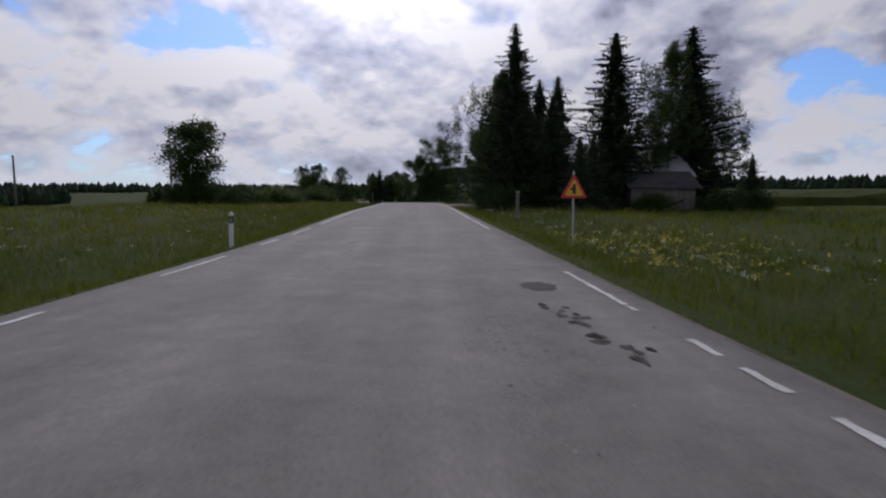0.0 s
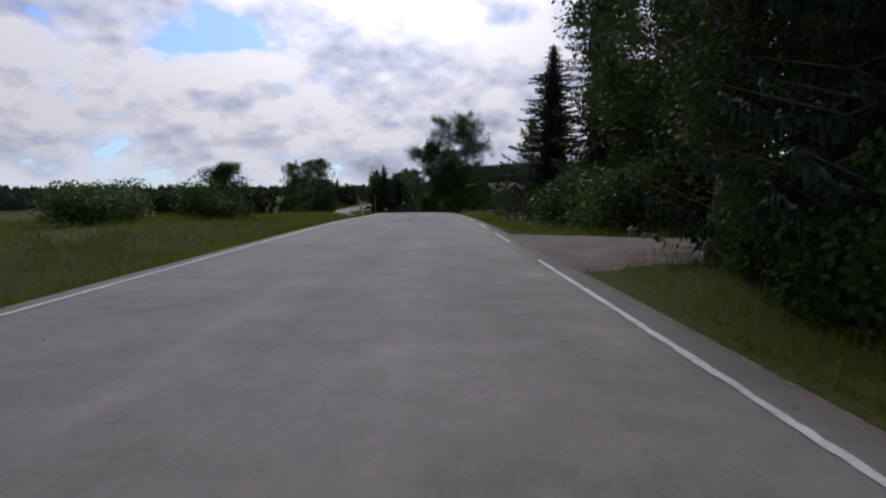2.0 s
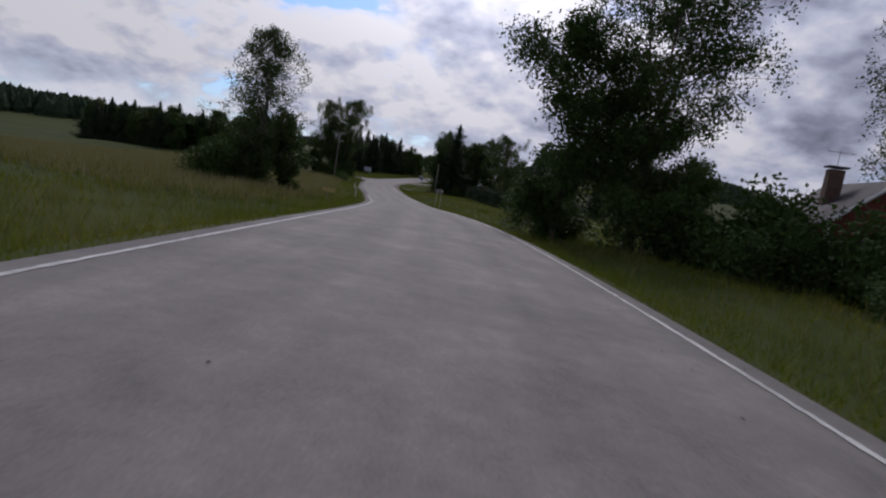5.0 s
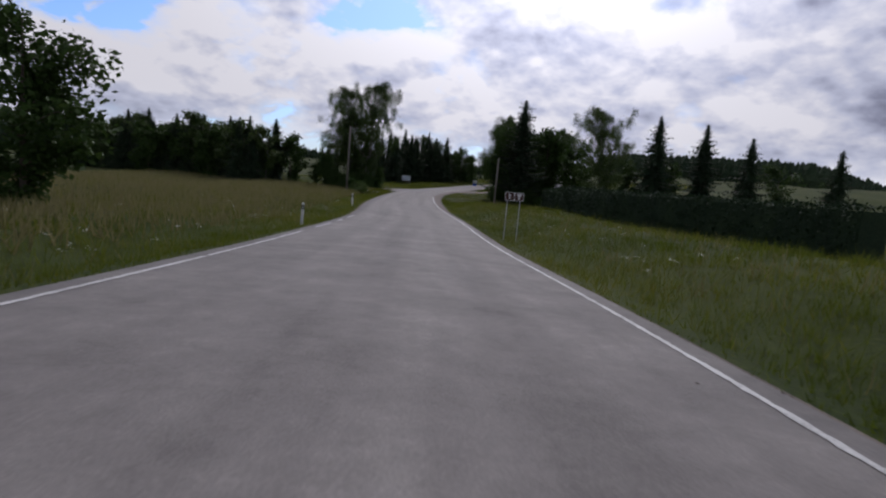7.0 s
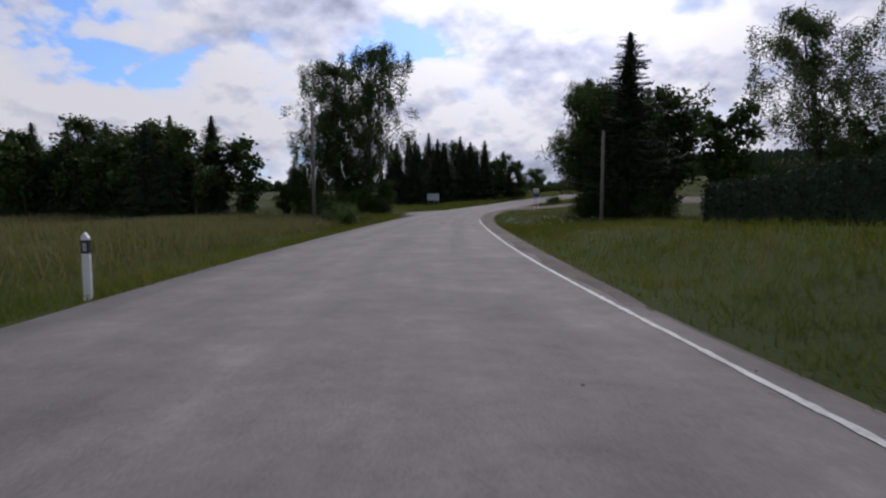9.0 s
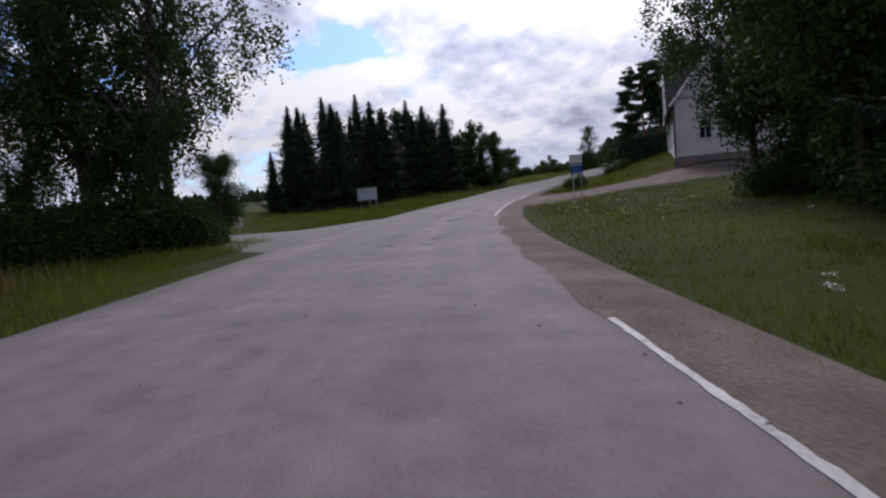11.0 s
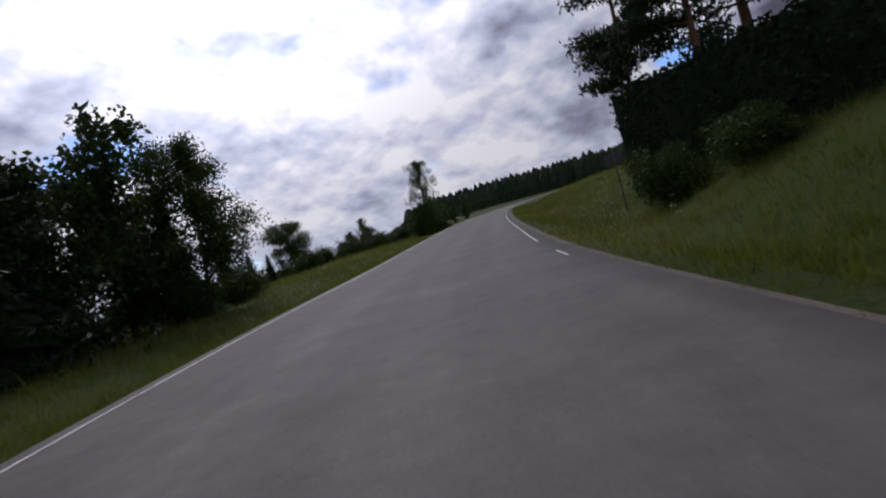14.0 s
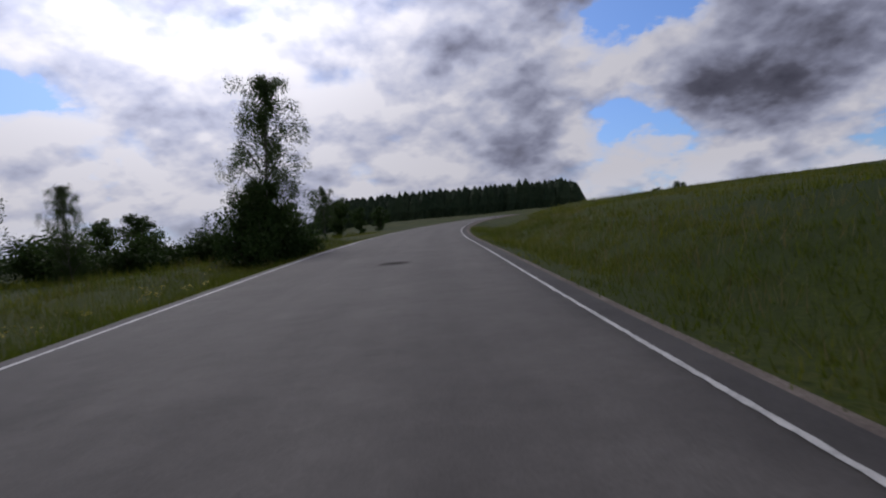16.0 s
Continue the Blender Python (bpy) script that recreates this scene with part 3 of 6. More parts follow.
# side road, junction apron and gravel yard
def ribbon(name, pts, half, lift, mat, label, category):
    pts = np.array(pts, float)
    seg = np.r_[0, np.cumsum(np.hypot(*np.diff(pts, axis=0).T))]
    s = np.arange(0, seg[-1], 1.0)
    p = np.stack([np.interp(s, seg, pts[:, 0]), np.interp(s, seg, pts[:, 1])], 1)
    for _ in range(6):
        p[1:-1] = 0.25 * p[:-2] + 0.5 * p[1:-1] + 0.25 * p[2:]
    t = np.gradient(p, axis=0)
    t /= np.linalg.norm(t, axis=1)[:, None]
    n = np.stack([t[:, 1], -t[:, 0]], 1)
    o = (-1.0, -0.97, -0.6, -0.3, 0.0, 0.3, 0.6, 0.97, 1.0)
    v, f = [], []
    for r in range(len(s)):
        h = half(s[r])
        for k in o:
            q = p[r] + n[r] * (h * k + (1.6 if abs(k) == 1 else 0) * k)
            v.append((q[0], q[1], -0.12 if abs(k) == 1 else lift))
    v = np.array(v)
    v[:, 2] += land(v[:, 0], v[:, 1])
    for r in range(1, len(s)):
        for k in range(8):
            a = (r - 1) * 9 + k
            f.append((a, a + 1, a + 10, a + 9))
    return tagged(part_data(name, v, f, mat, smooth=True), label, category, kind="structure")


ribbon("side_road", [(-35.4, 237.3), (-37.2, 237.2)] + SIDE_ROAD, lambda s: 2.8 + 4.6 * min(1.0, max(0.0, 1 - (s - 2.0) / 11.0)) ** 1.5, 0.10, ASPHALT, "grey asphalt side road running off from the junction", "road")
ribbon("yard", [(-37.0, 254.0), (-34.0, 254.0), (-31.0, 256.3), (-28.0, 257.3), (-20.0, 257.5), (-6.0, 258.0)], lambda s: 2.9 + 3.4 * min(1.0, max(0.0, 1 - (s - 2.8) / 5.0)) ** 1.5, 0.07, GRAVEL, "gravel yard in front of the white house", "yard")
ribbon("lane", [(-1.5, 54.9), (2.0, 54.9), (6.0, 55.3), (14.0, 56.6), (30.0, 58.6)], lambda s: 1.7 + 2.1 * min(1.0, max(0.0, 1 - (s - 3.6) / 7.0)) ** 2.2, 0.07, GRAVEL, "gravel lane leaving the road between bushes", "lane")


def road_z(x, y):
    """Height of the asphalt at a spot."""
    i, o = nearest([x], [y])
    i, o = int(min(max(i[0], 1), len(RS) - 2)), o[0]
    t = (x - RP[i, 0]) * RT[i, 0] + (y - RP[i, 1]) * RT[i, 1]
    return RP[i, 2] + t * 0.5 * (RP[i + 1, 2] - RP[i - 1, 2]) + crown(o)


def blob(name, x, y, rx, ry, mat, label, lift=0.006, hole=False, rng=rng):
    """An uneven patch on the asphalt: a sheet of small cells with a ragged outline and crumbled gaps."""
    c = max(0.016, min(0.045, min(rx, ry) / 5))
    nx, ny = int(1.7 * rx / c) + 1, int(1.7 * ry / c) + 1
    seed = Vector((rng.uniform(0, 50), rng.uniform(0, 50), rng.uniform(0, 50)))
    v, f, at = [], [], {}

    def corner(a, b):
        if (a, b) not in at:
            qx, qy = x + (a - 0.5 + rng.uniform(-0.3, 0.3)) * c, y + (b - 0.5 + rng.uniform(-0.3, 0.3)) * c
            at[a, b] = len(v)
            v.append((qx, qy, road_z(qx, qy) + lift))
        return at[a, b]

    for a in range(-nx, nx + 1):
        for b in range(-ny, ny + 1):
            p = seed + Vector((a * c, b * c, 0.0))
            rough = 0.5 * noise.noise(p * (0.9 / max(rx, 0.1))) + 0.4 * noise.noise(p * 9.0) + 0.4 * noise.noise(p * 23.0)
            if (a * c / rx) ** 2 + (b * c / ry) ** 2 + rough < 0.92:
                f.append((corner(a, b), corner(a + 1, b), corner(a + 1, b + 1), corner(a, b + 1)))
    return tagged(part_data(name, v, f, mat), label, "pothole" if hole else "asphalt patch", kind="structure")


PATCHES = [(-1.3, 65.4, 0.17, 0.16), (-1.12, 65.75, 0.12, 0.035), (-1.6, 66.7, 0.2, 0.3), (-1.4, 67.1, 0.12, 0.16), (-1.0, 67.0, 0.16, 0.18), (-2.45, 66.7, 0.24, 0.45), (-2.25, 67.5, 0.18, 0.25), (-1.85, 67.9, 0.1, 0.1), (-0.9, 68.2, 0.15, 0.12), (-0.8, 68.7, 0.13, 0.16), (-0.75, 69.5, 0.16, 0.2),
           (-1.8, 68.9, 0.2, 0.5), (-1.55, 68.4, 0.22, 0.14), (-1.3, 69.8, 0.16, 0.12), (-0.85, 70.4, 0.16, 0.15), (-2.9, 71.0, 0.2, 0.4), (-2.4, 72.2, 0.25, 0.3), (-1.7, 72.6, 0.3, 0.12), (-0.9, 72.2, 0.28, 0.25), (-2.5, 65.5, 0.3, 0.03), (-2.2, 65.7, 0.1, 0.04)]
for x, y, rx, ry in PATCHES:
    blob("asphalt_patch", x, y, rx, ry, PATCH, "dark repair patch in the worn asphalt")
for x, y, rx, ry in ((1.5, 7.5, 0.24, 0.36), (-34.95, 237.3, 0.2, 0.75), (-33.1, 228.9, 0.16, 0.1), (-27.7, 208.5, 0.16, 0.11), (-28.1, 210.1, 0.12, 0.05), (-27.95, 209.7, 0.08, 0.04)):
    blob("asphalt_patch", x, y, rx, ry, PATCH, "dark repair patch in the worn asphalt")
# a string of crumbled cracks in the wheel track
crumbs = np.random.default_rng(5)
for k in range(30):
    u = k / 29
    x, y = 1.34 + 0.26 * u + crumbs.normal(0, 0.07), 6.3 - 2.3 * u + crumbs.normal(0, 0.08)
    blob("asphalt_patch", x, y, crumbs.uniform(0.02, 0.06), crumbs.uniform(0.03, 0.11), HOLE if k % 4 == 0 else PATCH, "dark crumbled crack in the wheel track", rng=crumbs)
for x, y, rx, ry in ((-30.4, 208.5, 0.11, 0.09), (-30.0, 210.3, 0.13, 0.16), (-30.1, 209.8, 0.08, 0.07), (-30.7, 212.0, 0.16, 0.09), (-30.5, 211.5, 0.12, 0.12), (-30.9, 210.5, 0.13, 0.06), (-33.7, 227.9, 0.2, 0.1), (-33.8, 229.4, 0.16, 0.16), (-35.2, 230.4, 0.12, 0.1), (-34.6, 227.9, 0.14, 0.1), (-34.7, 231.8, 0.1, 0.18), (-1.75, 14.05, 0.2, 0.06), (-22.5, 326.8, 0.42, 0.4)):
    blob("pothole", x, y, rx, ry, HOLE, "pothole in the cracked asphalt, a flat sheet with shade in its colour", hole=True)

# ---------------------------------------------------------------- trees


def ball(n, gen):
    d = gen.normal(size=(n, 3))
    return d / np.linalg.norm(d, axis=1)[:, None] * gen.uniform(0, 1, (n, 1)) ** 0.5


def cards(centres, size, droop, gen, aspect=1.7):
    """Leaf sprays: a small four-cornered leaf shape at each centre."""
    n = len(centres)
    a = gen.normal(size=(n, 3))
    a[:, 2] = a[:, 2] * (1 - droop) - droop * 1.2
    a /= np.linalg.norm(a, axis=1)[:, None]
    b = np.cross(a, gen.normal(size=(n, 3)))
    b /= np.linalg.norm(b, axis=1)[:, None]
    s = size * gen.uniform(0.6, 1.4, (n, 1))
    v = np.stack([centres, centres + a * s * aspect * 0.5 + b * s * 0.5, centres + a * s * aspect, centres + a * s * aspect * 0.5 - b * s * 0.5], 1).reshape(-1, 3)
    f = np.arange(4 * n).reshape(n, 4)
    return v, f


def tube_mesh(paths, n=6):
    """Joined tapering limbs; each path is a list of (point, radius)."""
    V, F = [], []
    for path in paths:
        base = len(V)
        for k, (p, r) in enumerate(path):
            p = np.asarray(p, float)
            d = np.asarray(path[min(k + 1, len(path) - 1)][0], float) - np.asarray(path[max(k - 1, 0)][0], float)
            d /= np.linalg.norm(d) + 1e-9
            u = np.cross(d, (0.3, 0.9, 0.1) if abs(d[2]) > 0.8 else (0, 0, 1.0))
            u /= np.linalg.norm(u) + 1e-9
            w = np.cross(d, u)
            for j in range(n):
                t = 2 * math.pi * j / n
                V.append(p + r * (math.cos(t) * u + math.sin(t) * w))
        for k in range(len(path) - 1):
            for j in range(n):
                a, b = base + k * n + j, base + k * n + (j + 1) % n
                F.append((a, b, b + n, a + n))
    return V, F


def spruce(seed, h=12.0, spread=4.4, low=0.3, fineness=1.0, step=1.0, spray=1.1, taper=0.78, label="tall dark green spruce with drooping branches"):
    """Tiers of drooping boughs; each bough is a spine with needle sprays on both sides."""
    gen = np.random.default_rng(seed)
    tree = thing("spruce", label, "tree")
    start, tip, width = [], [], []
    SV, SF = [], []
    limbs = [[((0, 0, -0.3), 0.2), ((0.02, 0, h * 0.4), 0.14), ((0, 0.03, h * 0.97), 0.02)]]
    z = low
    while z < h - 0.12:
        k = 1 - (z - low) / (h - low)
        reach = spread * (k**taper) * gen.uniform(0.62, 1.12) + 0.10
        slim = min(1.0, 0.45 + 3.0 * k)  # the leader is thin
        first = gen.uniform(0, 6.3)
        count = int(5 + 2.5 * k)
        # the inner boughs of a tier close up into a ragged skirt
        ring, b0 = 2 * count + 3, len(SV)
        SV.append((0.0, 0.0, z + 0.30 * reach + 0.1))
        for b in range(ring):
            t, rr = first + 2 * math.pi * b / ring, (0.34 if fineness > 1.4 else 0.52) * reach * (gen.uniform(0.7, 1.25) if b % 2 else gen.uniform(0.3, 0.6))
            SV.append((rr * math.cos(t), rr * math.sin(t), z - 0.22 * rr - gen.uniform(0.0, 0.15) * reach))
        SF += [(b0, b0 + 1 + b, b0 + 1 + (b + 1) % ring) for b in range(ring)]
        for b in range(count):
            t = first + 2 * math.pi * (b + gen.uniform(-0.3, 0.3)) / count
            L = reach * gen.uniform(0.45, 1.3)
            out, across = np.array([math.cos(t), math.sin(t), 0.0]), np.array([-math.sin(t), math.cos(t), 0.0])
            sag, lift = gen.uniform(0.35, 0.6) * (1.1 * k - 0.12), gen.uniform(0.8, 1.15)
            spine = lambda u: out * L * u + np.array([0, 0, z + gen.uniform(-0.02, 0.02) - sag * L * u + lift * sag * L * u**2.4])
            limbs.append([(spine(0.0), 0.025 + 0.012 * L), (spine(0.5), 0.016), (spine(1.0), 0.004)])
            n = max(3, int(L / (0.13 / fineness)))
            for j in range(n):
                u = (j + gen.uniform(0.1, 0.9)) / n
                p = spine(u)
                size = slim * spray * (0.20 + 0.10 * k) * (1.15 - 0.6 * u) / fineness**0.5
                # hanging twigs under the bough, short ones to both sides of it
                hang = size * gen.uniform(0.7, 1.7)
                start.append(p), tip.append(p + np.array([gen.normal(0, 0.05), gen.normal(0, 0.05), -hang]) + out * 0.1 * hang), width.append((0.075 + 0.05 / fineness) * slim)
                for side in (-1, 1):
                    s = size * gen.uniform(0.8, 1.5)
                    d = out * gen.uniform(0.4, 0.9) + across * side * gen.uniform(0.5, 1.0) + np.array([0, 0, gen.uniform(-0.7, 0.1)])
                    start.append(p), tip.append(p + d * s), width.append(s * 0.36)
        z += gen.uniform(0.30, 0.46) * (0.55 + 0.55 * k) * step
    V, F = tube_mesh(limbs[:1], 7)
    V2, F2 = tube_mesh(limbs[1:], 3)
    n0 = len(V)
    V, F = list(V) + list(V2), list(F) + [tuple(i + n0 for i in q) for q in F2]
    part_data("trunk", V, F, BARK, tree, smooth=True)
    start.append(np.array([0, 0, h * 0.93])), tip.append(np.array([0, 0, h])), width.append(0.16)
    a, b, w = np.array(start), np.array(tip), np.array(width)[:, None]
    side = np.cross(b - a, gen.normal(size=a.shape) * 0.35 + (0, 0, 1))
    side /= np.linalg.norm(side, axis=1)[:, None] + 1e-9
    m = a + (b - a) * 0.45
    v = np.stack([a, m + side * w * 0.5, b, m - side * w * 0.5], 1).reshape(-1, 3)
    n = len(v)
    faces = [tuple(q) for q in np.arange(n).reshape(-1, 4)] + [tuple(i + n for i in q) for q in SF]
    part_data("crown", list(v) + SV, faces, SPRUCE, tree)
    return tree


def birch(seed, h=12.0, r=3.2, stems=1, strands=330, per=32, size=0.1, base=0.2, limbs=22):
    """A weeping birch: steep limbs with hanging strands of small leaves."""
    gen = np.random.default_rng(seed)
    tree = thing("birch", "airy birch with pale trunk and hanging leaves", "tree")
    paths, starts = [], []
    for st in range(stems):
        lean = gen.normal(0, 0.04 + 0.07 * (stems > 1), 2) * h
        foot = gen.normal(0, 0.2, 2) * (stems > 1)
        top = h * gen.uniform(0.9, 0.98)
        line = lambda u: np.array([foot[0] + lean[0] * u**1.4 + 0.08 * math.sin(5 * u + st), foot[1] + lean[1] * u**1.4 + 0.07 * math.sin(4 * u), -0.3 + (top + 0.3) * u])
        paths.append([(line(u), 0.17 * (1 - 0.92 * u) + 0.008) for u in np.linspace(0, 1, 9)])
        for k in range(limbs // stems):
            u = base + (0.96 - base) * (k + gen.uniform(0, 1)) / (limbs // stems)
            p, t = line(u), 2.4 * k + gen.normal(0, 0.35)
            prof = math.sin(math.pi * min(1.0, (u - base + 0.22) / (1.21 - base))) ** 0.8
            L = r * prof * gen.uniform(0.7, 1.1) + 0.2
            out = np.array([math.cos(t), math.sin(t), 0.0])
            rad = 0.17 * (1 - 0.88 * u) * 0.5
            q1, q2, q3 = p + out * L * 0.4 + (0, 0, L * 0.62), p + out * L * 0.8 + (0, 0, L * 0.95), p + out * L * 1.1 + (0, 0, L * 0.85)
            paths.append([(p, rad), (q1, rad * 0.62), (q2, rad * 0.3), (q3, 0.006)])
            for _ in range(5):
                w = gen.uniform(0.25, 1.0)
                b0 = p + (q1 - p) * w * 2 if w < 0.5 else q1 + (q3 - q1) * (w - 0.5) * 2
                e = b0 + gen.normal(0, 0.2 * L + 0.1, 3) * (1, 1, 0.5) + (0, 0, 0.15)
                paths.append([(b0, rad * 0.3), (e, 0.005)])
                starts += [(b0, L), (b0 + (e - b0) * 0.6, L), (e, L), (e, L)]
        starts += [(line(0.97), 0.8)] * 5
    V, F = tube_mesh(paths, 5)
    part_data("trunk", V, F, BIRCH_BARK, tree, smooth=True)
    pick = gen.permutation(max(strands, len(starts)))[:strands] % len(starts)
    cen = []
    for i in pick:
        p, L = starts[i]
        hang = gen.uniform(0.35, 1.0) * (0.6 + 0.35 * L)
        sway = gen.normal(0, 0.16, 2)
        u = gen.uniform(0, 1, per)
        c = np.stack([p[0] + sway[0] * u + gen.normal(0, 0.15, per), p[1] + sway[1] * u + gen.normal(0, 0.15, per), p[2] - hang * u + gen.normal(0, 0.12, per)], 1)
        cen.append(c)
    v, f = cards(np.concatenate(cen), size, 0.5, gen)
    part_data("crown", v, f, BIRCH, tree)
    return tree


def leafy(name, label, seed, h, r, leaves, size, mat, bark, droop=0.2, base=0.25, limbs=13, tall=1.0, trunk=0.16, clump=0.75, stems=1):
    """A broad-leaved tree: trunk, limbs, and clumps of leaves at and between the limbs' ends."""
    gen = np.random.default_rng(seed)
    tree = thing(name, label, "tree")
    paths, ends = [], []
    for s in range(stems):
        lean = gen.normal(0, 0.05 + 0.06 * (stems > 1), 2) * h
        foot = gen.normal(0, 0.25, 2) * (stems > 1)
        top = np.array([foot[0] + lean[0], foot[1] + lean[1], h * gen.uniform(0.86, 0.95)])
        line = lambda u: np.array([foot[0] + (top[0] - foot[0]) * u**1.3, foot[1] + (top[1] - foot[1]) * u**1.3, -0.3 + (top[2] + 0.3) * u])
        paths.append([(line(u), trunk * (1 - 0.88 * u)) for u in np.linspace(0, 1, 7)])
        for k in range(limbs):
            u = base + (0.97 - base) * (k + gen.uniform(0, 1)) / limbs
            p = line(u)
            t = gen.uniform(0, 2 * math.pi)
            prof = math.sin(math.pi * min(1, (u - base * 0.6) / (1.12 - base * 0.6))) ** 0.65
            L = r * prof * gen.uniform(0.6, 1.1) + 0.15
            up = gen.uniform(0.25, 0.8) * tall
            q = p + np.array([math.cos(t) * L, math.sin(t) * L, L * up])
            m = (p + q) / 2 + np.array([0, 0, 0.12 * L])
            rad = trunk * (1 - 0.85 * u) * 0.55
            paths.append([(p, rad), (m, rad * 0.6), (q, rad * 0.15)])
            for w in (0.3, 0.5, 0.7, 0.88, 1.0):
                ends.append((p + (q - p) * w, L))
                for _ in range(2):
                    e = p + (q - p) * w + gen.normal(0, 0.17 * L + 0.08, 3) * (1, 1, 0.7)
                    ends.append((e, L))
                    paths.append([(p + (q - p) * w * 0.9, rad * 0.25), (e, rad * 0.08)])
        ends.append((line(1.0), 0.5))
    V, F = tube_mesh(paths, 5)
    part_data("trunk", V, F, bark, tree, smooth=True)
    n = len(ends)
    pick = gen.integers(0, n, leaves)
    centre = np.array([e for e, _ in ends])[pick]
    wide = np.array([0.16 * clump * r + 0.14 * clump * L for _, L in ends])[pick][:, None]
    c = centre + ball(leaves, gen) * wide * 1.35 * (1, 1, 0.9)
    c[:, 2] -= droop * gen.uniform(0, 1.5, leaves)
    c = c[c[:, 2] > 0.15]
    v, f = cards(c, size, droop, gen)
    part_data("crown", v, f, mat, tree)
    return tree


def pine(seed, h=12.0, r=2.8, leaves=22000):
    gen = np.random.default_rng(seed)
    tree = thing("pine", "tall pine with a bare reddish trunk and dark needle plates", "tree")
    top = np.array([gen.normal(0, 0.4), gen.normal(0, 0.4), h * 0.96])
    line = lambda u: np.array([top[0] * u, top[1] * u, -0.3 + (top[2] + 0.3) * u])
    paths = [[(line(u), 0.2 * (1 - 0.85 * u)) for u in np.linspace(0, 1, 6)]]
    ends = []
    for k in range(22):
        u = 0.32 + 0.64 * (k + gen.uniform(0, 1)) / 22
        p, t = line(u), gen.uniform(0, 2 * math.pi)
        L = r * (1.05 - 0.75 * ((u - 0.22) / 0.74) ** 1.5) * gen.uniform(0.55, 1.1)
        q = p + np.array([math.cos(t) * L, math.sin(t) * L, gen.uniform(-0.1, 0.35) * L])
        paths.append([(p, 0.06 * (1.2 - u)), (q, 0.012)])
        for w in (0.5, 0.75, 1.0):
            ends.append((p + (q - p) * w, 0.28 + 0.16 * L))
            ends.append((p + (q - p) * w + np.array([*gen.normal(0, 0.4, 2), 0.15]), 0.25 + 0.12 * L))
    ends.append((line(1.0), 0.5))
    V, F = tube_mesh(paths, 6)
    part_data("trunk", V, F, PINE_BARK, tree, smooth=True)
    pick = gen.integers(0, len(ends), leaves)
    c = np.array([e for e, _ in ends])[pick] + ball(leaves, gen) * np.array([w for _, w in ends])[pick][:, None] * (1.5, 1.5, 0.45)
    v, f = cards(c, 0.08, -0.35, gen, aspect=2.6)
    part_data("crown", v, f, PINE, tree)
    return tree


def bush(name, label, seed, r, h, leaves, mat, size=0.14):
    gen = np.random.default_rng(seed)
    ob = thing(name, label, "bush")
    paths, ends = [], []
    for k in range(16):
        t, L = gen.uniform(0, 2 * math.pi), r * gen.uniform(0.15, 0.85)
        q = np.array([math.cos(t) * L, math.sin(t) * L, h * gen.uniform(0.35, 0.92) * (1 - 0.35 * (L / r) ** 2)])
        paths.append([((0.1 * math.cos(t), 0.1 * math.sin(t), -0.2), 0.03), (q * 0.6, 0.02), (q, 0.006)])
        ends += [q, q * (0.7, 0.7, 0.75), q * (0.9, 0.9, 0.45)]
    V, F = tube_mesh(paths, 4)
    part_data("twig_core", V, F, BARK, ob)
    pick = gen.integers(0, len(ends), leaves)
    c = np.array(ends)[pick] + ball(leaves, gen) * (0.36 * r, 0.36 * r, 0.26 * h)
    c[:, 2] = np.abs(c[:, 2])
    v, f = cards(c, size, 0.0, gen)
    part_data("foliage", v, f, mat, ob)
    return ob


stock = {}


def plant(kind, x, y, h, turn=None, wide=1.0, label="", group="", variant=None, sink=0.1):
    """Sets one tree of a kind, h metres high, on the ground; the first of each variant is the built one."""
    if kind in ("spruce", "aspen", "birch") and abs(nearest([x], [y])[1][0]) > (24 if kind == "aspen" else 40):
        kind = "far_" + kind  # coarser far from the road
    makers = stock[kind]
    k = variant if variant is not None else int(rng.integers(0, len(makers)))
    make, height, made = makers[k]
    turn = rng.uniform(0, 360) if turn is None else turn
    s = h / height
    m = pose(x, y, put_on(x, y, sink), 0, 0, turn) @ Matrix.Diagonal((s * wide, s * wide, s, 1))
    if not made:
        made.append(make())
        ob = made[0]
        ob.matrix_basis = m
    else:
        first = made[0]
        keep = first.scale.copy()
        first.scale = (1, 1, 1)
        ob = copy_thing(first, m)
        first.scale = keep
    if label:
        ob["label"] = label
    if group:
        ob["group"] = group
    return ob


stock["spruce"] = [(lambda s=s: spruce(s, fineness=0.85), 12.0, []) for s in (1, 2, 3)]
stock["wood_spruce"] = [(lambda s=s: spruce(s, fineness=0.9, taper=0.8, spread=4.3, spray=1.2), 12.0, []) for s in (41, 42, 43)]
stock["near_bush"] = [(lambda: bush("bush", "low rounded green bush on the verge", 44, 1.5, 2.0, 8000, SHRUB, 0.06), 2.0, [])]
stock["pine"] = [(lambda s=s: pine(s), 12.0, []) for s in (4, 5)]
stock["far_spruce"] = [(lambda s=s: spruce(s, fineness=0.5, spread=4.1, label="dark spruce at the wood's edge"), 12.0, []) for s in (18, 19)]
stock["birch"] = [(lambda s=s, n=n: birch(s, stems=n, strands=520, per=36, size=0.095, limbs=28), 12.0, []) for s, n in ((6, 1), (7, 2))]
stock["column_birch"] = [(lambda s=s: birch(s, r=2.2, strands=1000, per=36, size=0.068, base=0.05, limbs=40), 12.0, []) for s in (36, 37)]
stock["near_birch"] = [(lambda s=s, n=n: birch(s, stems=n, strands=950, per=46, size=0.07, limbs=34, base=0.14), 12.0, []) for s, n in ((26, 1), (27, 2))]
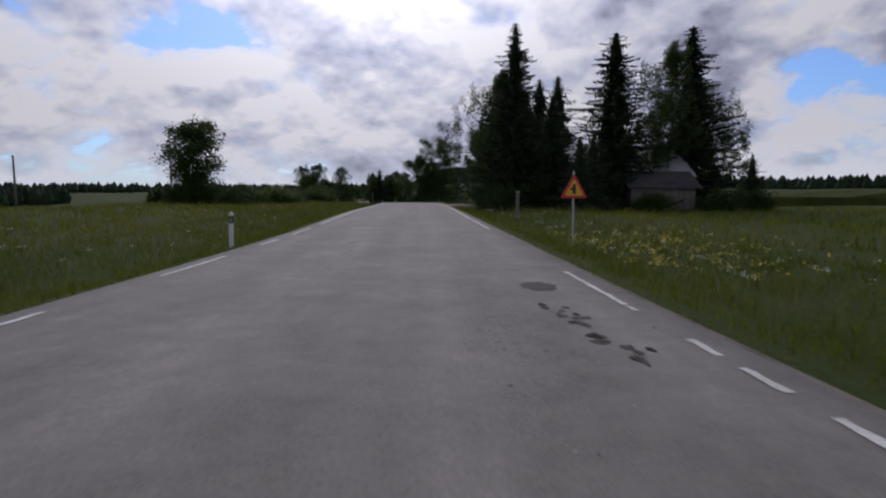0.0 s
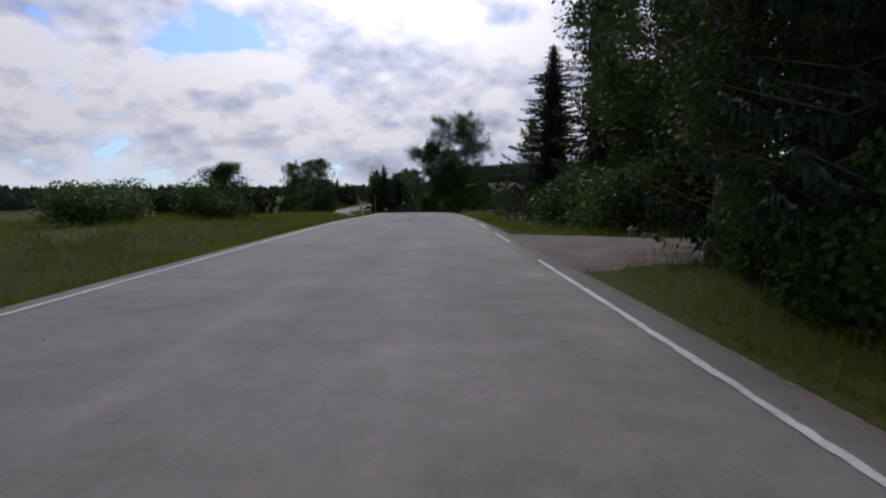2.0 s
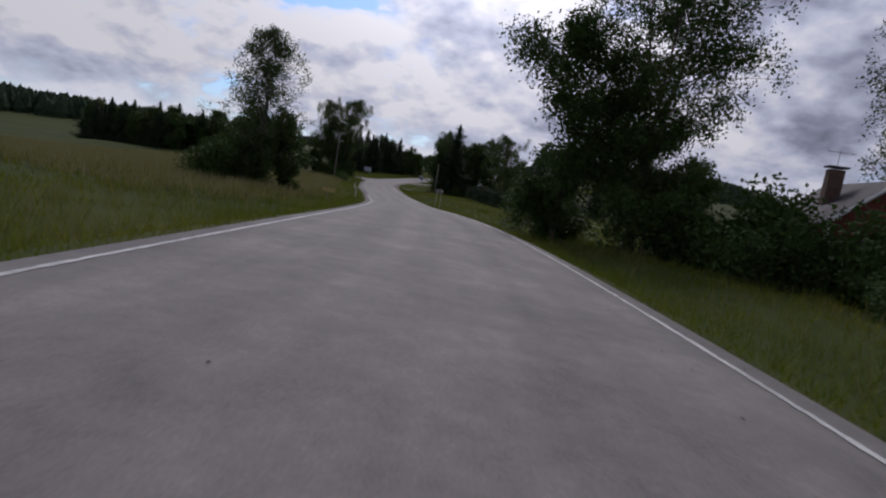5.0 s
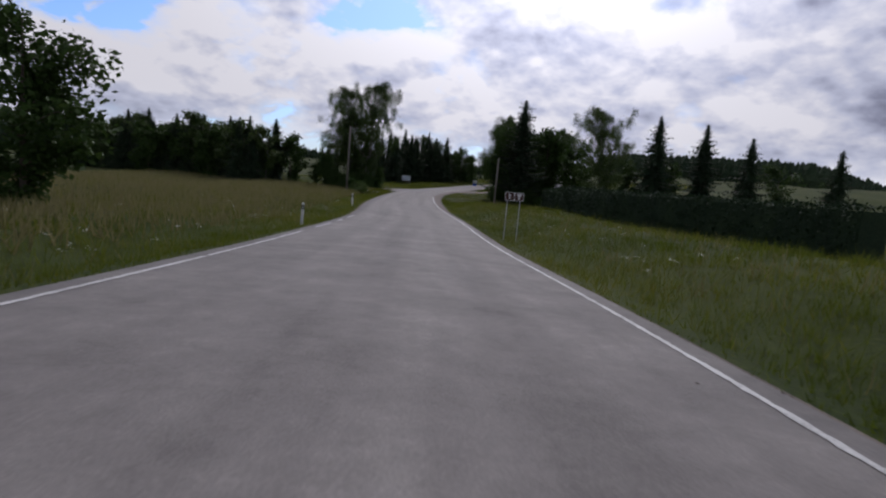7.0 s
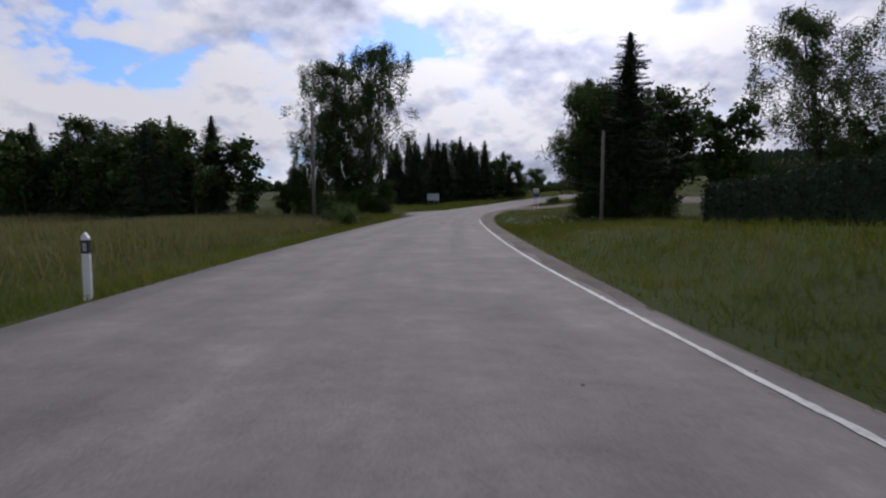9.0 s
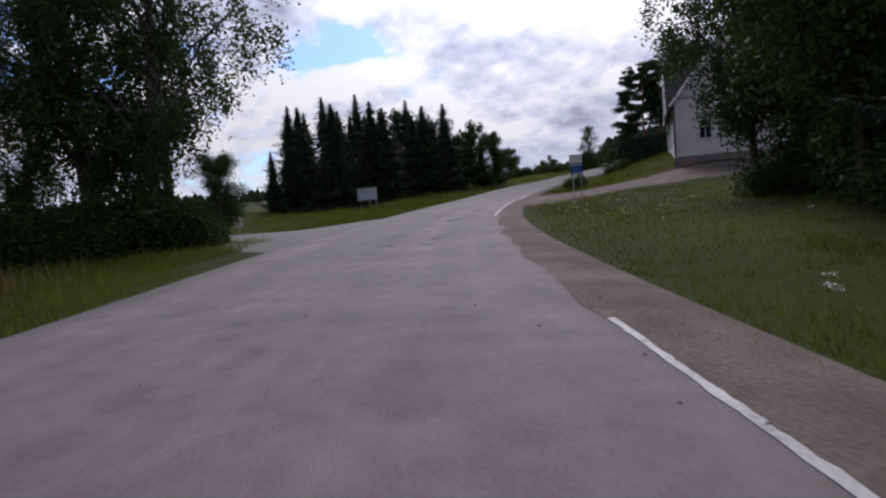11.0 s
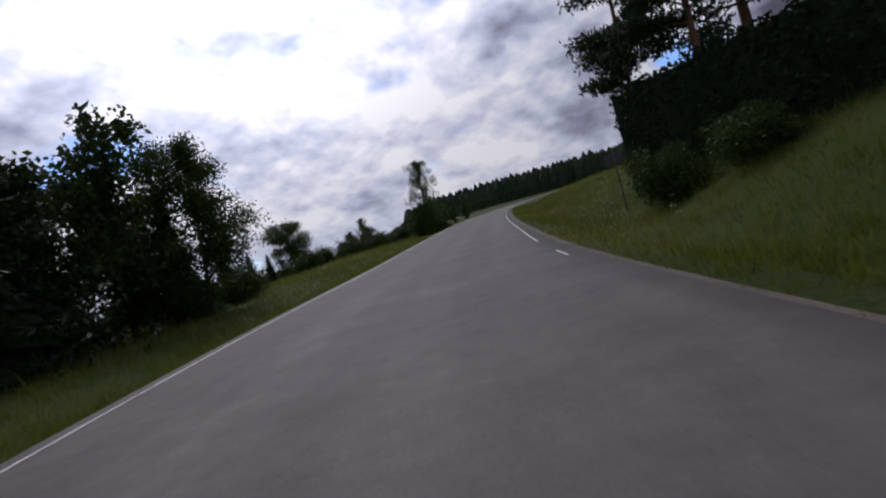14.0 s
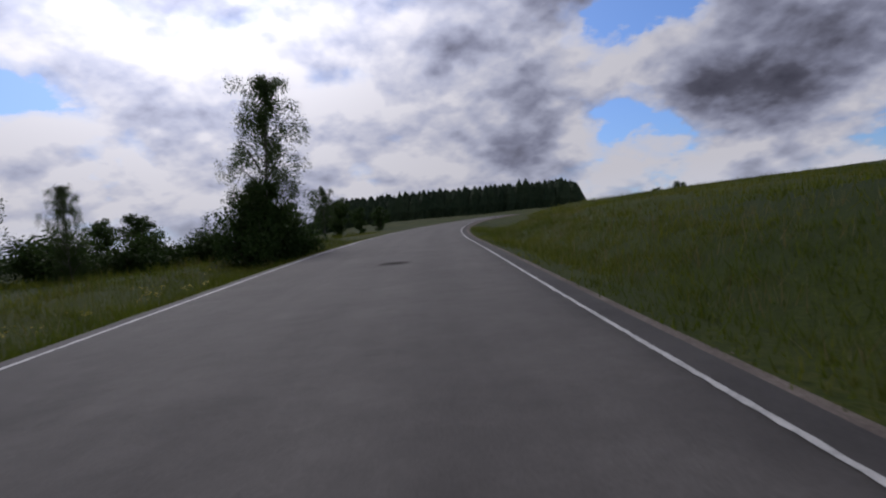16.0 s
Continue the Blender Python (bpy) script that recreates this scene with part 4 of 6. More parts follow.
stock["near_aspen"] = [(lambda: leafy("deciduous_tree", "dense dark green broad-leaved tree", 28, 10.0, 2.7, 34000, 0.085, LEAF, BARK, droop=0.12, base=0.06, limbs=24), 10.0, [])]
stock["broad_spruce"] = [(lambda s=s: spruce(s, spread=5.4, fineness=2.2, step=0.62, spray=1.5, taper=0.7), 12.0, []) for s in (32,)]
stock["round_tree"] = [(lambda: leafy("deciduous_tree", "dense rounded dark green tree", 38, 10.0, 3.3, 26000, 0.13, LEAF, BARK, droop=0.25, base=0.0, limbs=36, clump=0.72, tall=0.6), 10.0, [])]
stock["near_spruce"] = [(lambda s=s: spruce(s, fineness=2.0, taper=0.66, spread=4.0, spray=1.35, step=0.85), 12.0, []) for s in (22, 23)]
stock["aspen"] = [(lambda s=s: leafy("deciduous_tree", "dense dark green broad-leaved tree", s, 10.0, 2.7, 6500, 0.195, LEAF, BARK, droop=0.12, base=0.06, limbs=22), 10.0, []) for s in (8, 9)]
stock["willow"] = [(lambda: leafy("willow", "large broad airy willow with several trunks", 10, 12.0, 3.7, 56000, 0.075, LEAF, BARK, droop=0.15, base=0.12, limbs=24, stems=3, clump=0.42), 12.0, [])]
stock["far_birch"] = [(lambda: leafy("birch", "birch with thin crown at the wood's edge", 16, 12.0, 2.6, 2600, 0.26, BIRCH, BIRCH_BARK, droop=0.5, base=0.2, limbs=12), 12.0, [])]
stock["far_aspen"] = [(lambda: leafy("deciduous_tree", "dark broad-leaved tree at the wood's edge", 17, 10.0, 2.9, 3000, 0.32, LEAF, BARK, droop=0.2, base=0.03, limbs=13), 10.0, [])]
stock["bush"] = [(lambda s=s: bush("bush", "rounded leafy green roadside bush", s, 1.5, 2.0, 8000, SHRUB, 0.062), 2.0, []) for s in (12, 13)]
stock["dark_bush"] = [(lambda s=s: bush("bush", "dense dark green bush", s, 1.6, 2.2, 9000, LEAF, 0.068), 2.2, []) for s in (14, 15)]

# start of the ride: round the farm on the right, and the lone tree on the left
for kind, x, y, h, wide in (("round_tree", -24.5, 62.0, 9.4, 0.95), ("dark_bush", -24.5, 60.8, 3.4, 1.2), ("dark_bush", -21.0, 62.5, 2.2, 1.5), ("bush", -18.0, 70.0, 2.2, 1.8), ("bush", -14.5, 76.0, 2.4, 1.5), ("round_tree", -17.5, 88.0, 4.8, 1.0),
                            ("bush", -21.0, 78.0, 2.6, 1.4), ("broad_spruce", 7.6, 50.0, 16.0, 0.62), ("spruce", 10.3, 47.5, 9.5, 1.2), ("spruce", 10.8, 40.5, 5.5, 1.2), ("near_birch", 5.6, 53.5, 12.5, 1.0), ("aspen", 9.5, 53.0, 7.0, 1.1), ("spruce", 10.5, 54.0, 12.0, 1.2),
                            ("near_spruce", 15.0, 46.0, 14.2, 1.25), ("near_spruce", 23.6, 51.3, 16.5, 1.15), ("near_birch", 19.5, 49.0, 14.0, 0.8), ("near_birch", 27.0, 53.0, 12.5, 0.9), ("spruce", 31.0, 54.0, 5.5, 1.1), ("spruce", 12.5, 43.0, 6.0, 1.3), ("dark_bush", 7.0, 48.5, 2.2, 1.2), ("dark_bush", 6.4, 46.0, 1.6, 1.3), ("dark_bush", 17.0, 42.5, 1.6, 1.6), ("dark_bush", 22.5, 43.0, 1.8, 1.6), ("dark_bush", 26.0, 45.0, 2.0, 1.5)):
    plant(kind, x, y, h, wide=wide)
for kind, x, y, h, wide in (("spruce", 9.0, 60.5, 11.0, 1.1), ("near_aspen", 8.4, 64.0, 10.0, 1.0), ("spruce", 11.5, 66.5, 13.0, 1.1), ("near_aspen", 9.0, 70.0, 8.0, 1.0), ("near_spruce", 8.6, 73.0, 16.0, 0.7), ("dark_bush", 6.2, 63.0, 2.4, 1.2), ("dark_bush", 6.6, 68.0, 2.8, 1.3),
                            ("dark_bush", 6.8, 73.0, 2.6, 1.3), ("broad_spruce", 7.7, 82.5, 12.3, 0.82), ("dark_bush", 8.2, 76.5, 3.0, 1.2), ("dark_bush", 10.5, 80.0, 3.2, 1.3), ("aspen", 14.0, 74.0, 9.0, 1.1), ("spruce", 14.0, 62.0, 14.0, 1.1),
                            ("dark_bush", 5.2, 50.6, 2.2, 0.8), ("dark_bush", 5.6, 48.2, 2.4, 0.9), ("dark_bush", 6.0, 45.6, 2.2, 0.9), ("bush", 6.6, 60.6, 2.6, 1.2), ("dark_bush", 9.0, 47.0, 2.5, 1.4), ("aspen", 13.5, 90.0, 6.0, 1.2)):
    plant(kind, x, y, h, wide=wide)
# the bend: willow, birch by the red cottage, birch in the field
plant("willow", 2.9, 137.5, 17.0, turn=60, wide=0.9)
for kind, x, y, h, wide in (("near_aspen", -1.6, 136.5, 13.0, 1.05), ("column_birch", 14.2, 133.5, 16.2, 0.8), ("dark_bush", 6.5, 127.0, 4.0, 1.2), ("dark_bush", 3.0, 131.0, 3.6, 1.3), ("dark_bush", 8.6, 124.5, 3.6, 1.2), ("dark_bush", 5.0, 124.0, 2.4, 1.3), ("dark_bush", 8.0, 120.5, 2.6, 1.3), ("dark_bush", 9.6, 123.0, 3.0, 1.1), ("dark_bush", 6.5, 117.5, 1.8, 1.4),
                            ("dark_bush", -2.0, 139.0, 3.0, 1.4), ("aspen", 7.0, 142.0, 6.5, 1.0), ("dark_bush", 16.0, 135.5, 2.4, 1.5), ("dark_bush", 18.7, 136.8, 3.0, 1.3), ("dark_bush", 21.4, 138.0, 2.6, 1.6), ("dark_bush", 24.1, 139.2, 3.4, 1.5), ("dark_bush", 26.8, 140.5, 2.4, 1.3), ("dark_bush", 29.5, 141.8, 3.0, 1.6), ("dark_bush", 32.2, 143.0, 2.6, 1.5), ("dark_bush", 34.9, 144.2, 3.4, 1.3), ("dark_bush", 37.6, 145.5, 2.4, 1.6), ("dark_bush", 40.3, 146.8, 3.0, 1.5), ("dark_bush", 43.0, 148.0, 2.6, 1.3), ("dark_bush", 45.7, 149.2, 3.4, 1.6), ("dark_bush", 48.4, 150.5, 2.4, 1.5), ("aspen", 30.0, 143.0, 4.5, 1.2), ("far_aspen", 38.0, 132.0, 7.0, 1.0), ("column_birch", -21.0, 139.0, 11.0, 1.1), ("aspen", -19.4, 140.5, 5.5, 1.0), ("dark_bush", -22.5, 138.0, 3.0, 1.3), ("spruce", -22.0, 140.5, 5.5, 1.1), ("aspen", -24.0, 143.0, 5.0, 1.2), ("aspen", -30.0, 158.0, 7.5, 1.2)):
    plant(kind, x, y, h, wide=wide)
# by the junction
for kind, x, y, h, wide in (("near_birch", -47.2, 236.0, 18.5, 0.95), ("near_aspen", -44.9, 236.6, 4.2, 1.0), ("near_birch", -49.3, 234.6, 17.5, 0.95), ("near_birch", -52.5, 234.5, 12.0, 0.9), ("near_aspen", -51.6, 229.8, 5.5, 1.0), ("dark_bush", -46.5, 233.0, 3.0, 1.2), ("dark_bush", -50.0, 230.5, 3.0, 1.3), ("aspen", -49.0, 236.0, 7.0, 0.9), ("aspen", -54.0, 231.0, 4.0, 1.2), ("dark_bush", -44.6, 234.0, 2.0, 1.4), ("dark_bush", -47.0, 231.0, 2.2, 1.5),
                            ("bush", -40.6, 217.5, 1.6, 1.5), ("dark_bush", -43.5, 222.0, 2.0, 1.5), ("near_birch", -22.6, 241.4, 15.0, 0.9), ("near_aspen", -20.6, 240.2, 12.0, 1.0), ("round_tree", -18.6, 242.5, 12.5, 0.9), ("near_aspen", -22.6, 232.5, 13.0, 0.95), ("near_aspen", -20.0, 235.0, 13.0, 1.0), ("round_tree", -20.5, 231.0, 9.0, 0.9), ("near_spruce", -19.4, 229.0, 15.8, 1.1), ("aspen", -16.0, 238.0, 13.0, 1.0), ("dark_bush", -21.6, 240.5, 2.6, 1.3), ("dark_bush", -21.5, 229.0, 2.6, 1.4), ("dark_bush", -18.0, 227.5, 2.6, 1.4),
                            ("aspen", -11.0, 232.0, 10.0, 1.0), ("near_birch", -6.6, 221.0, 14.5, 1.0), ("spruce", -0.5, 223.0, 13.8, 1.1)):
    plant(kind, x, y, h, wide=wide)
for kind, x, y, h, wide in (("spruce", 5.8, 225.0, 13.2, 1.0), ("spruce", 12.0, 226.5, 12.2, 1.1), ("birch", 20.0, 240.0, 10.0, 1.0), ("spruce", 25.0, 232.0, 12.0, 1.0), ("aspen", 2.0, 232.0, 8.5, 1.0), ("aspen", -3.5, 226.0, 7.5, 1.0),
                            ("pine", -21.9, 294.8, 13.6, 0.72), ("pine", -20.6, 291.8, 13.0, 0.9), ("birch", -15.5, 290.0, 13.5, 1.0), ("pine", -18.5, 291.5, 13.0, 1.2), ("dark_bush", -24.6, 288.6, 1.7, 1.2), ("dark_bush", -23.6, 286.2, 1.6, 1.2), ("near_bush", -29.4, 268.0, 1.6, 1.2), ("birch", -14.0, 287.0, 12.5, 1.0), ("near_aspen", -41.0, 299.0, 8.4, 1.0), ("spruce", -42.5, 309.0, 3.2, 1.2), ("spruce", -42.0, 314.0, 2.8, 1.2), ("dark_bush", -41.0, 303.5, 2.2, 1.2), ("wood_spruce", -57.0, 263.6, 6.0, 1.0)):
    plant(kind, x, y, h, wide=wide)
# spruce wood on the left after the junction
gen = np.random.default_rng(21)
for k in range(32):
    u = k / 31
    x, y = -56.8 + 14.5 * u + gen.normal(0, 0.5), 265.8 + 37.0 * u + gen.normal(0, 0.6)
    if k % 2 and u > 0.2:
        x -= 4.5
    kind = "wood_spruce" if u < 0.74 or k % 3 == 0 else "aspen"
    tip = 1.2 if kind == "wood_spruce" and k % 4 == 1 else 1.0  # some stand out above the rest
    plant(kind, x, y, tip * float(np.interp(u, [0, 0.45, 0.75, 1.0], [9.6, 11.6, 11.2, 8.4])) * gen.uniform(0.75, 1.1), wide=gen.uniform(0.95, 1.25) / tip, group="spruce wood by the junction")
for kind, x, y, h, wide in (("column_birch", -25.6, 342.5, 10.1, 0.95), ("round_tree", -25.7, 342.3, 4.4, 0.9), ("far_aspen", 106.0, 486.0, 5.0, 1.5), ("far_aspen", 116.0, 486.0, 6.5, 1.3), ("round_tree", -43.6, 351.5, 7.8, 1.1), ("dark_bush", -26.2, 341.0, 3.2, 1.0), ("dark_bush", -24.8, 342.8, 3.0, 1.0), ("dark_bush", -40.5, 338.0, 2.4, 1.4), ("dark_bush", -38.0, 340.5, 2.2, 1.5), ("dark_bush", -35.0, 343.0, 2.6, 1.4), ("dark_bush", -32.0, 345.0, 2.2, 1.5), ("dark_bush", -29.0, 347.0, 2.0, 1.4), ("dark_bush", -46.5, 336.0, 2.2, 1.4), ("aspen", -36.0, 352.0, 3.6, 1.2), ("column_birch", -33.6, 339.8, 4.4, 0.9), ("aspen", -33.0, 349.0, 3.4, 1.4),
                            ("spruce", -50.0, 342.0, 4.0, 1.2), ("spruce", -47.0, 352.0, 4.2, 1.1), ("aspen", -24.0, 362.0, 3.8, 1.2), ("birch", -20.0, 378.0, 6.0, 1.0), ("aspen", -18.0, 385.0, 5.0, 1.2), ("aspen", -13.0, 398.0, 4.0, 1.3), ("aspen", -8.0, 410.0, 4.5, 1.3)):
    plant(kind, x, y, h, wide=wide)
# wood edge across the field on the left
gen = np.random.default_rng(31)
for k in range(72):
    u = k / 71
    x = -112.0 + 54.0 * u + gen.normal(0, 1.2)
    y = float(np.interp(x, [-114, -62], [233, 223])) + gen.normal(0, 2.2)
    plant(("spruce", "far_aspen", "far_birch", "spruce", "far_aspen")[k % 5], x, y, gen.uniform(8.0, 11.2) if k % 5 in (0, 2, 3) else gen.uniform(6.5, 8.6), wide=1.15, group="wood edge across the field")


def far_woods(name, xs, ys, hs, mat, label):
    """Many small far trees in one mesh: ragged cones and domes."""
    V, F = [], []
    for x, y, h in zip(xs, ys, hs):
        z = put_on(x, y, 1.0)
        base, n, w = len(V), 6, h * rng.uniform(0.22, 0.36)
        for zz, k in ((0.0, 0.8), (0.35, 1.0), (0.7, 0.6)):
            for j in range(n):
                t = 2 * math.pi * (j + zz) / n
                kk = k * rng.uniform(0.75, 1.2)
                V.append((x + w * kk * math.cos(t), y + w * kk * math.sin(t), z + h * zz * rng.uniform(0.93, 1.07)))
        V.append((x, y, z + h))
        for r in range(2):
            for j in range(n):
                a, b = base + r * n + j, base + r * n + (j + 1) % n
                F.append((a, b, b + n, a + n))
        for j in range(n):
            F.append((base + 2 * n + j, base + 2 * n + (j + 1) % n, base + 3 * n))
    return tagged(part_data(name, V, F, mat), label, "forest", kind="stuff")


def ridge(count, az0, az1, r0, r1, h0, h1, cx, cy, seed):
    g = np.random.default_rng(seed)
    az, r = np.radians(g.uniform(az0, az1, count)), np.sqrt(g.uniform(r0**2, r1**2, count))
    return cx - np.sin(az) * r, cy + np.cos(az) * r, g.uniform(h0, h1, count)


far_woods("far_forest", *ridge(2600, -27, 80, 620, 1000, 9, 15, -20, 160, 41), FAR, "dark forested ridge on the horizon")
far_woods("far_forest", *ridge(1300, 40, 85, 330, 520, 8, 13, -20, 120, 42), FAR, "dark wood beyond the valley fields")
far_woods("far_forest", *ridge(1900, -30, -4, 420, 580, 16, 24, -25, 312, 43), FAR, "dark conifer wood on the hill beyond the bend")
far_woods("far_forest", *ridge(1400, -62, -27, 520, 760, 10, 15, 0, 0, 44), FAR, "dark wood at the far side of the fields")

# ---------------------------------------------------------------- hedges


def hedge(label, pts, h, w, seed, per=420, mat=LEAF, level=None):
    """A clipped hedge along a line of points: a dense skin of small leaves over a core of twigs."""
    g = np.random.default_rng(seed)
    ob = thing("hedge", label, "hedge")
    pts = np.array(pts, float)
    seg = np.r_[0, np.cumsum(np.hypot(*np.diff(pts, axis=0).T))]
    n = int(seg[-1] * per)
    s = g.uniform(0, seg[-1], n)
    base = np.stack([np.interp(s, seg, pts[:, 0]), np.interp(s, seg, pts[:, 1])], 1)
    d = (pts[-1] - pts[0]) / np.linalg.norm(pts[-1] - pts[0])
    nrm = np.array([d[1], -d[0]])
    around = g.uniform(0, 1, n)
    off = np.where(around < 0.36, -w / 2, np.where(around < 0.72, w / 2, g.uniform(-w / 2, w / 2, n))) + g.normal(0, 0.07, n)
    tall = np.full(n, h) if level is None else level - land(base[:, 0], base[:, 1])  # level: clipped to one height above all
    hh = np.where(around < 0.72, g.uniform(0, 1, n) * tall, tall + 0.06 * np.sin(s * 1.7)) + g.normal(0, 0.06, n)
    xy = base + nrm * off[:, None]
    c = np.column_stack([xy, land(base[:, 0], base[:, 1]) + np.abs(hh) - 0.05])
    v, f = cards(c, 0.11, 0.0, g)
    part_data("foliage", v, f, mat, ob)
    V, F = [], []
    for k in np.arange(0, seg[-1] + 0.1, 1.0):
        p = np.array([np.interp(k, seg, pts[:, 0]), np.interp(k, seg, pts[:, 1])])
        z = put_on(*p)
        up = h if level is None else level - z
        o = len(V)
        for a, t in ((-1, 0), (1, 0), (1, 1), (-1, 1)):
            q = p + nrm * a * (w / 2 - 0.12)
            V.append((*q, z - 0.2 + t * (up + 0.05)))
        if o:
            F += [(o - 4 + j, o - 4 + (j + 1) % 4, o + (j + 1) % 4, o + j) for j in range(4)]
    F += [(0, 1, 2, 3), (len(V) - 4, len(V) - 1, len(V) - 2, len(V) - 3)]
    part_data("core", V, F, mat, ob)
    return ob


hedge("long clipped dark green hedge along the field", [(3.0, 170.0), (-0.4, 178.0), (-3.0, 182.5), (-7.2, 190.5), (-12.0, 208.0), (-14.0, 219.0)], 2.5, 1.6, 51, per=330, mat=SPRUCE)
hedge("clipped dark hedge beside the white house", [(-22.8, 293.4), (-21.0, 288.5), (-18.8, 283.8)], 4.0, 1.8, 52, per=800, mat=SPRUCE, level=4.3)

# ---------------------------------------------------------------- houses


def wall_with_gable(w, z0, ze, zr, depth=0.18):
    return prism_bm([(0, z0), (w, z0), (w, ze), (w / 2, zr), (0, ze)], depth)


def window(parent, m, w=0.95, h=1.35, trim=WHITE_BOARD, hood=True, blind=False):
    """A casement in a wall: m sets its lower middle, x along the wall and -y outwards."""
    win = new("window")
    win.parent = parent
    win.matrix_basis = m
    if not blind:
        part("pane", box_bm(w - 0.1, 0.02, h - 0.1, 0, -0.012, h / 2), DARK_GLASS, win)
    else:
        part("shutter", box_bm(w - 0.08, 0.04, h - 0.08, 0, -0.025, h / 2, 0.005), trim, win)
    bars = [(w + 0.18, 0.06, 0.12, 0, -0.035, h + 0.04), (w + 0.24, 0.10, 0.07, 0, -0.05, -0.02), (0.1, 0.05, h, -w / 2, -0.03, h / 2), (0.1, 0.05, h, w / 2, -0.03, h / 2)]
    if not blind:
        bars += [(w - 0.1, 0.045, 0.06, 0, -0.03, h * 0.64), (0.055, 0.04, h * 0.62, 0, -0.028, h * 0.31)]
    bm = bmesh.new()
    for x, y, z, cx, cy, cz in bars:
        bmesh.ops.create_cube(bm, size=1.0, matrix=Matrix.Translation((cx, cy, cz)) @ Matrix.Diagonal((x, y, z, 1)))
    part("frame", bm, trim, win)
    if hood:
        part("hood", prism_bm([(-w / 2 - 0.2, h + 0.1), (w / 2 + 0.2, h + 0.1), (w / 2 + 0.2, h + 0.2), (0, h + 0.34), (-w / 2 - 0.2, h + 0.2)], 0.14, Matrix.Translation((0, -0.07, 0))), POLE_WOOD, win)
    return win


def slab(parent, name, quad, thick, mat, label=""):
    """A roof plane from four corners, thickened downwards."""
    bm = bmesh.new()
    top = [bm.verts.new(p) for p in quad]
    low = [bm.verts.new((p[0], p[1], p[2] - thick)) for p in quad]
    bm.faces.new(top)
    bm.faces.new(low[::-1])
    for i in range(4):
        j = (i + 1) % 4
        bm.faces.new((top[j], top[i], low[i], low[j]))
    bmesh.ops.recalc_face_normals(bm, faces=bm.faces)
    return part(name, bm, mat, parent, label)


def white_house():
    """Local x runs along the road front from the near corner, y away from the road."""
    heading = math.atan2(281.9 - 261.8, -19.3 + 22.0)
    house = thing("house", "large white wooden house with steep dark roof on a granite plinth", "house", pose(-22.0, 261.8, 0, 0, 0, math.degrees(heading)) @ Matrix.Diagonal((1, -1, 1, 1)))
    Lx, D, zp, ze, zr = 20.2, 7.4, 0.7, 5.15, 9.9
    part("plinth", box_bm(Lx + 0.1, D + 0.1, 3.0, Lx / 2, D / 2, zp - 1.5, 0.03), STONE, house, "rough reddish granite plinth")
    turn = Matrix.Rotation(radians(90), 4, "Z")
    part("wall", box_bm(Lx, 0.2, ze - zp, Lx / 2, 0.1, (ze + zp) / 2), WHITE_BOARD, house)
    part("wall", box_bm(Lx, 0.2, ze - zp, Lx / 2, D - 0.1, (ze + zp) / 2), WHITE_BOARD, house)
    part("gable", prism_bm([(0.2, zp), (D - 0.2, zp), (D - 0.2, ze), (D / 2, zr - 0.25), (0.2, ze)], 0.2, Matrix.Translation((0.1, 0, 0)) @ turn), WHITE_BOARD, house)
    part("gable", prism_bm([(0.2, zp), (D - 0.2, zp), (D - 0.2, ze), (D / 2, zr - 0.25), (0.2, ze)], 0.2, Matrix.Translation((Lx - 0.1, 0, 0)) @ turn), WHITE_BOARD, house)
    over, eave = 0.5, 0.45
    drop = eave * (zr - ze) / (D / 2)
    slab(house, "roof", [(-over, -eave, ze - drop), (Lx + over, -eave, ze - drop), (Lx + over, D / 2, zr), (-over, D / 2, zr)], 0.16, ROOF_DARK)
    slab(house, "roof", [(-over, D / 2, zr), (Lx + over, D / 2, zr), (Lx + over, D + eave, ze - drop), (-over, D + eave, ze - drop)], 0.16, ROOF_DARK)
    # cross gable over the road front
    c0, c1, zc = 8.9, 15.3, 9.2
    cm = (c0 + c1) / 2
    part("cross_gable", prism_bm([(c0, ze), (c1, ze), (cm, zc - 0.2)], 0.2, Matrix.Translation((0, 0.08, 0))), WHITE_BOARD, house)
    back = D / 2 * 0.84
    slab(house, "roof", [(c0 - 0.4, -0.4, ze - 0.35), (cm, -0.4, zc), (cm, back, zc), (c0 - 0.4, back - 3.4, ze - 0.35)], 0.14, ROOF_DARK)
    slab(house, "roof", [(cm, -0.4, zc), (c1 + 0.4, -0.4, ze - 0.35), (c1 + 0.4, back - 3.4, ze - 0.35), (cm, back, zc)], 0.14, ROOF_DARK)
    # barge boards, string course, corner boards and downspout
    for y0, y1 in ((-eave, D / 2), (D + eave, D / 2)):
        bm = tube_bm((-over - 0.03, y0, ze - drop - 0.1), (-over - 0.03, y1, zr - 0.08), 0.11, 0.11, 4)
        part("barge_board", bm, WHITE_BOARD, house)
    for x0, zz0 in ((c0 - 0.4, ze - 0.42), (c1 + 0.4, ze - 0.42)):
        part("barge_board", tube_bm((x0, -0.43, zz0), (cm, -0.43, zc - 0.08), 0.1, 0.1, 4), WHITE_BOARD, house)
    part("string_course", box_bm(0.06, D, 0.16, -0.03, D / 2, ze - 0.1), GREY_WOOD, house)
    part("string_course", box_bm(Lx, 0.06, 0.14, Lx / 2, -0.03, ze - 0.25), WHITE_BOARD, house)
    for x, y in ((0.02, 0.02), (Lx, 0.02), (0.02, D)):
        part("corner_board", box_bm(0.2, 0.2, ze - zp, x, y, (ze + zp) / 2), WHITE_BOARD, house)
    part("downspout", tube_bm((-0.14, -0.14, zp - 1.0), (-0.14, -0.14, ze - 0.45), 0.06, 0.06), BLACK, house)
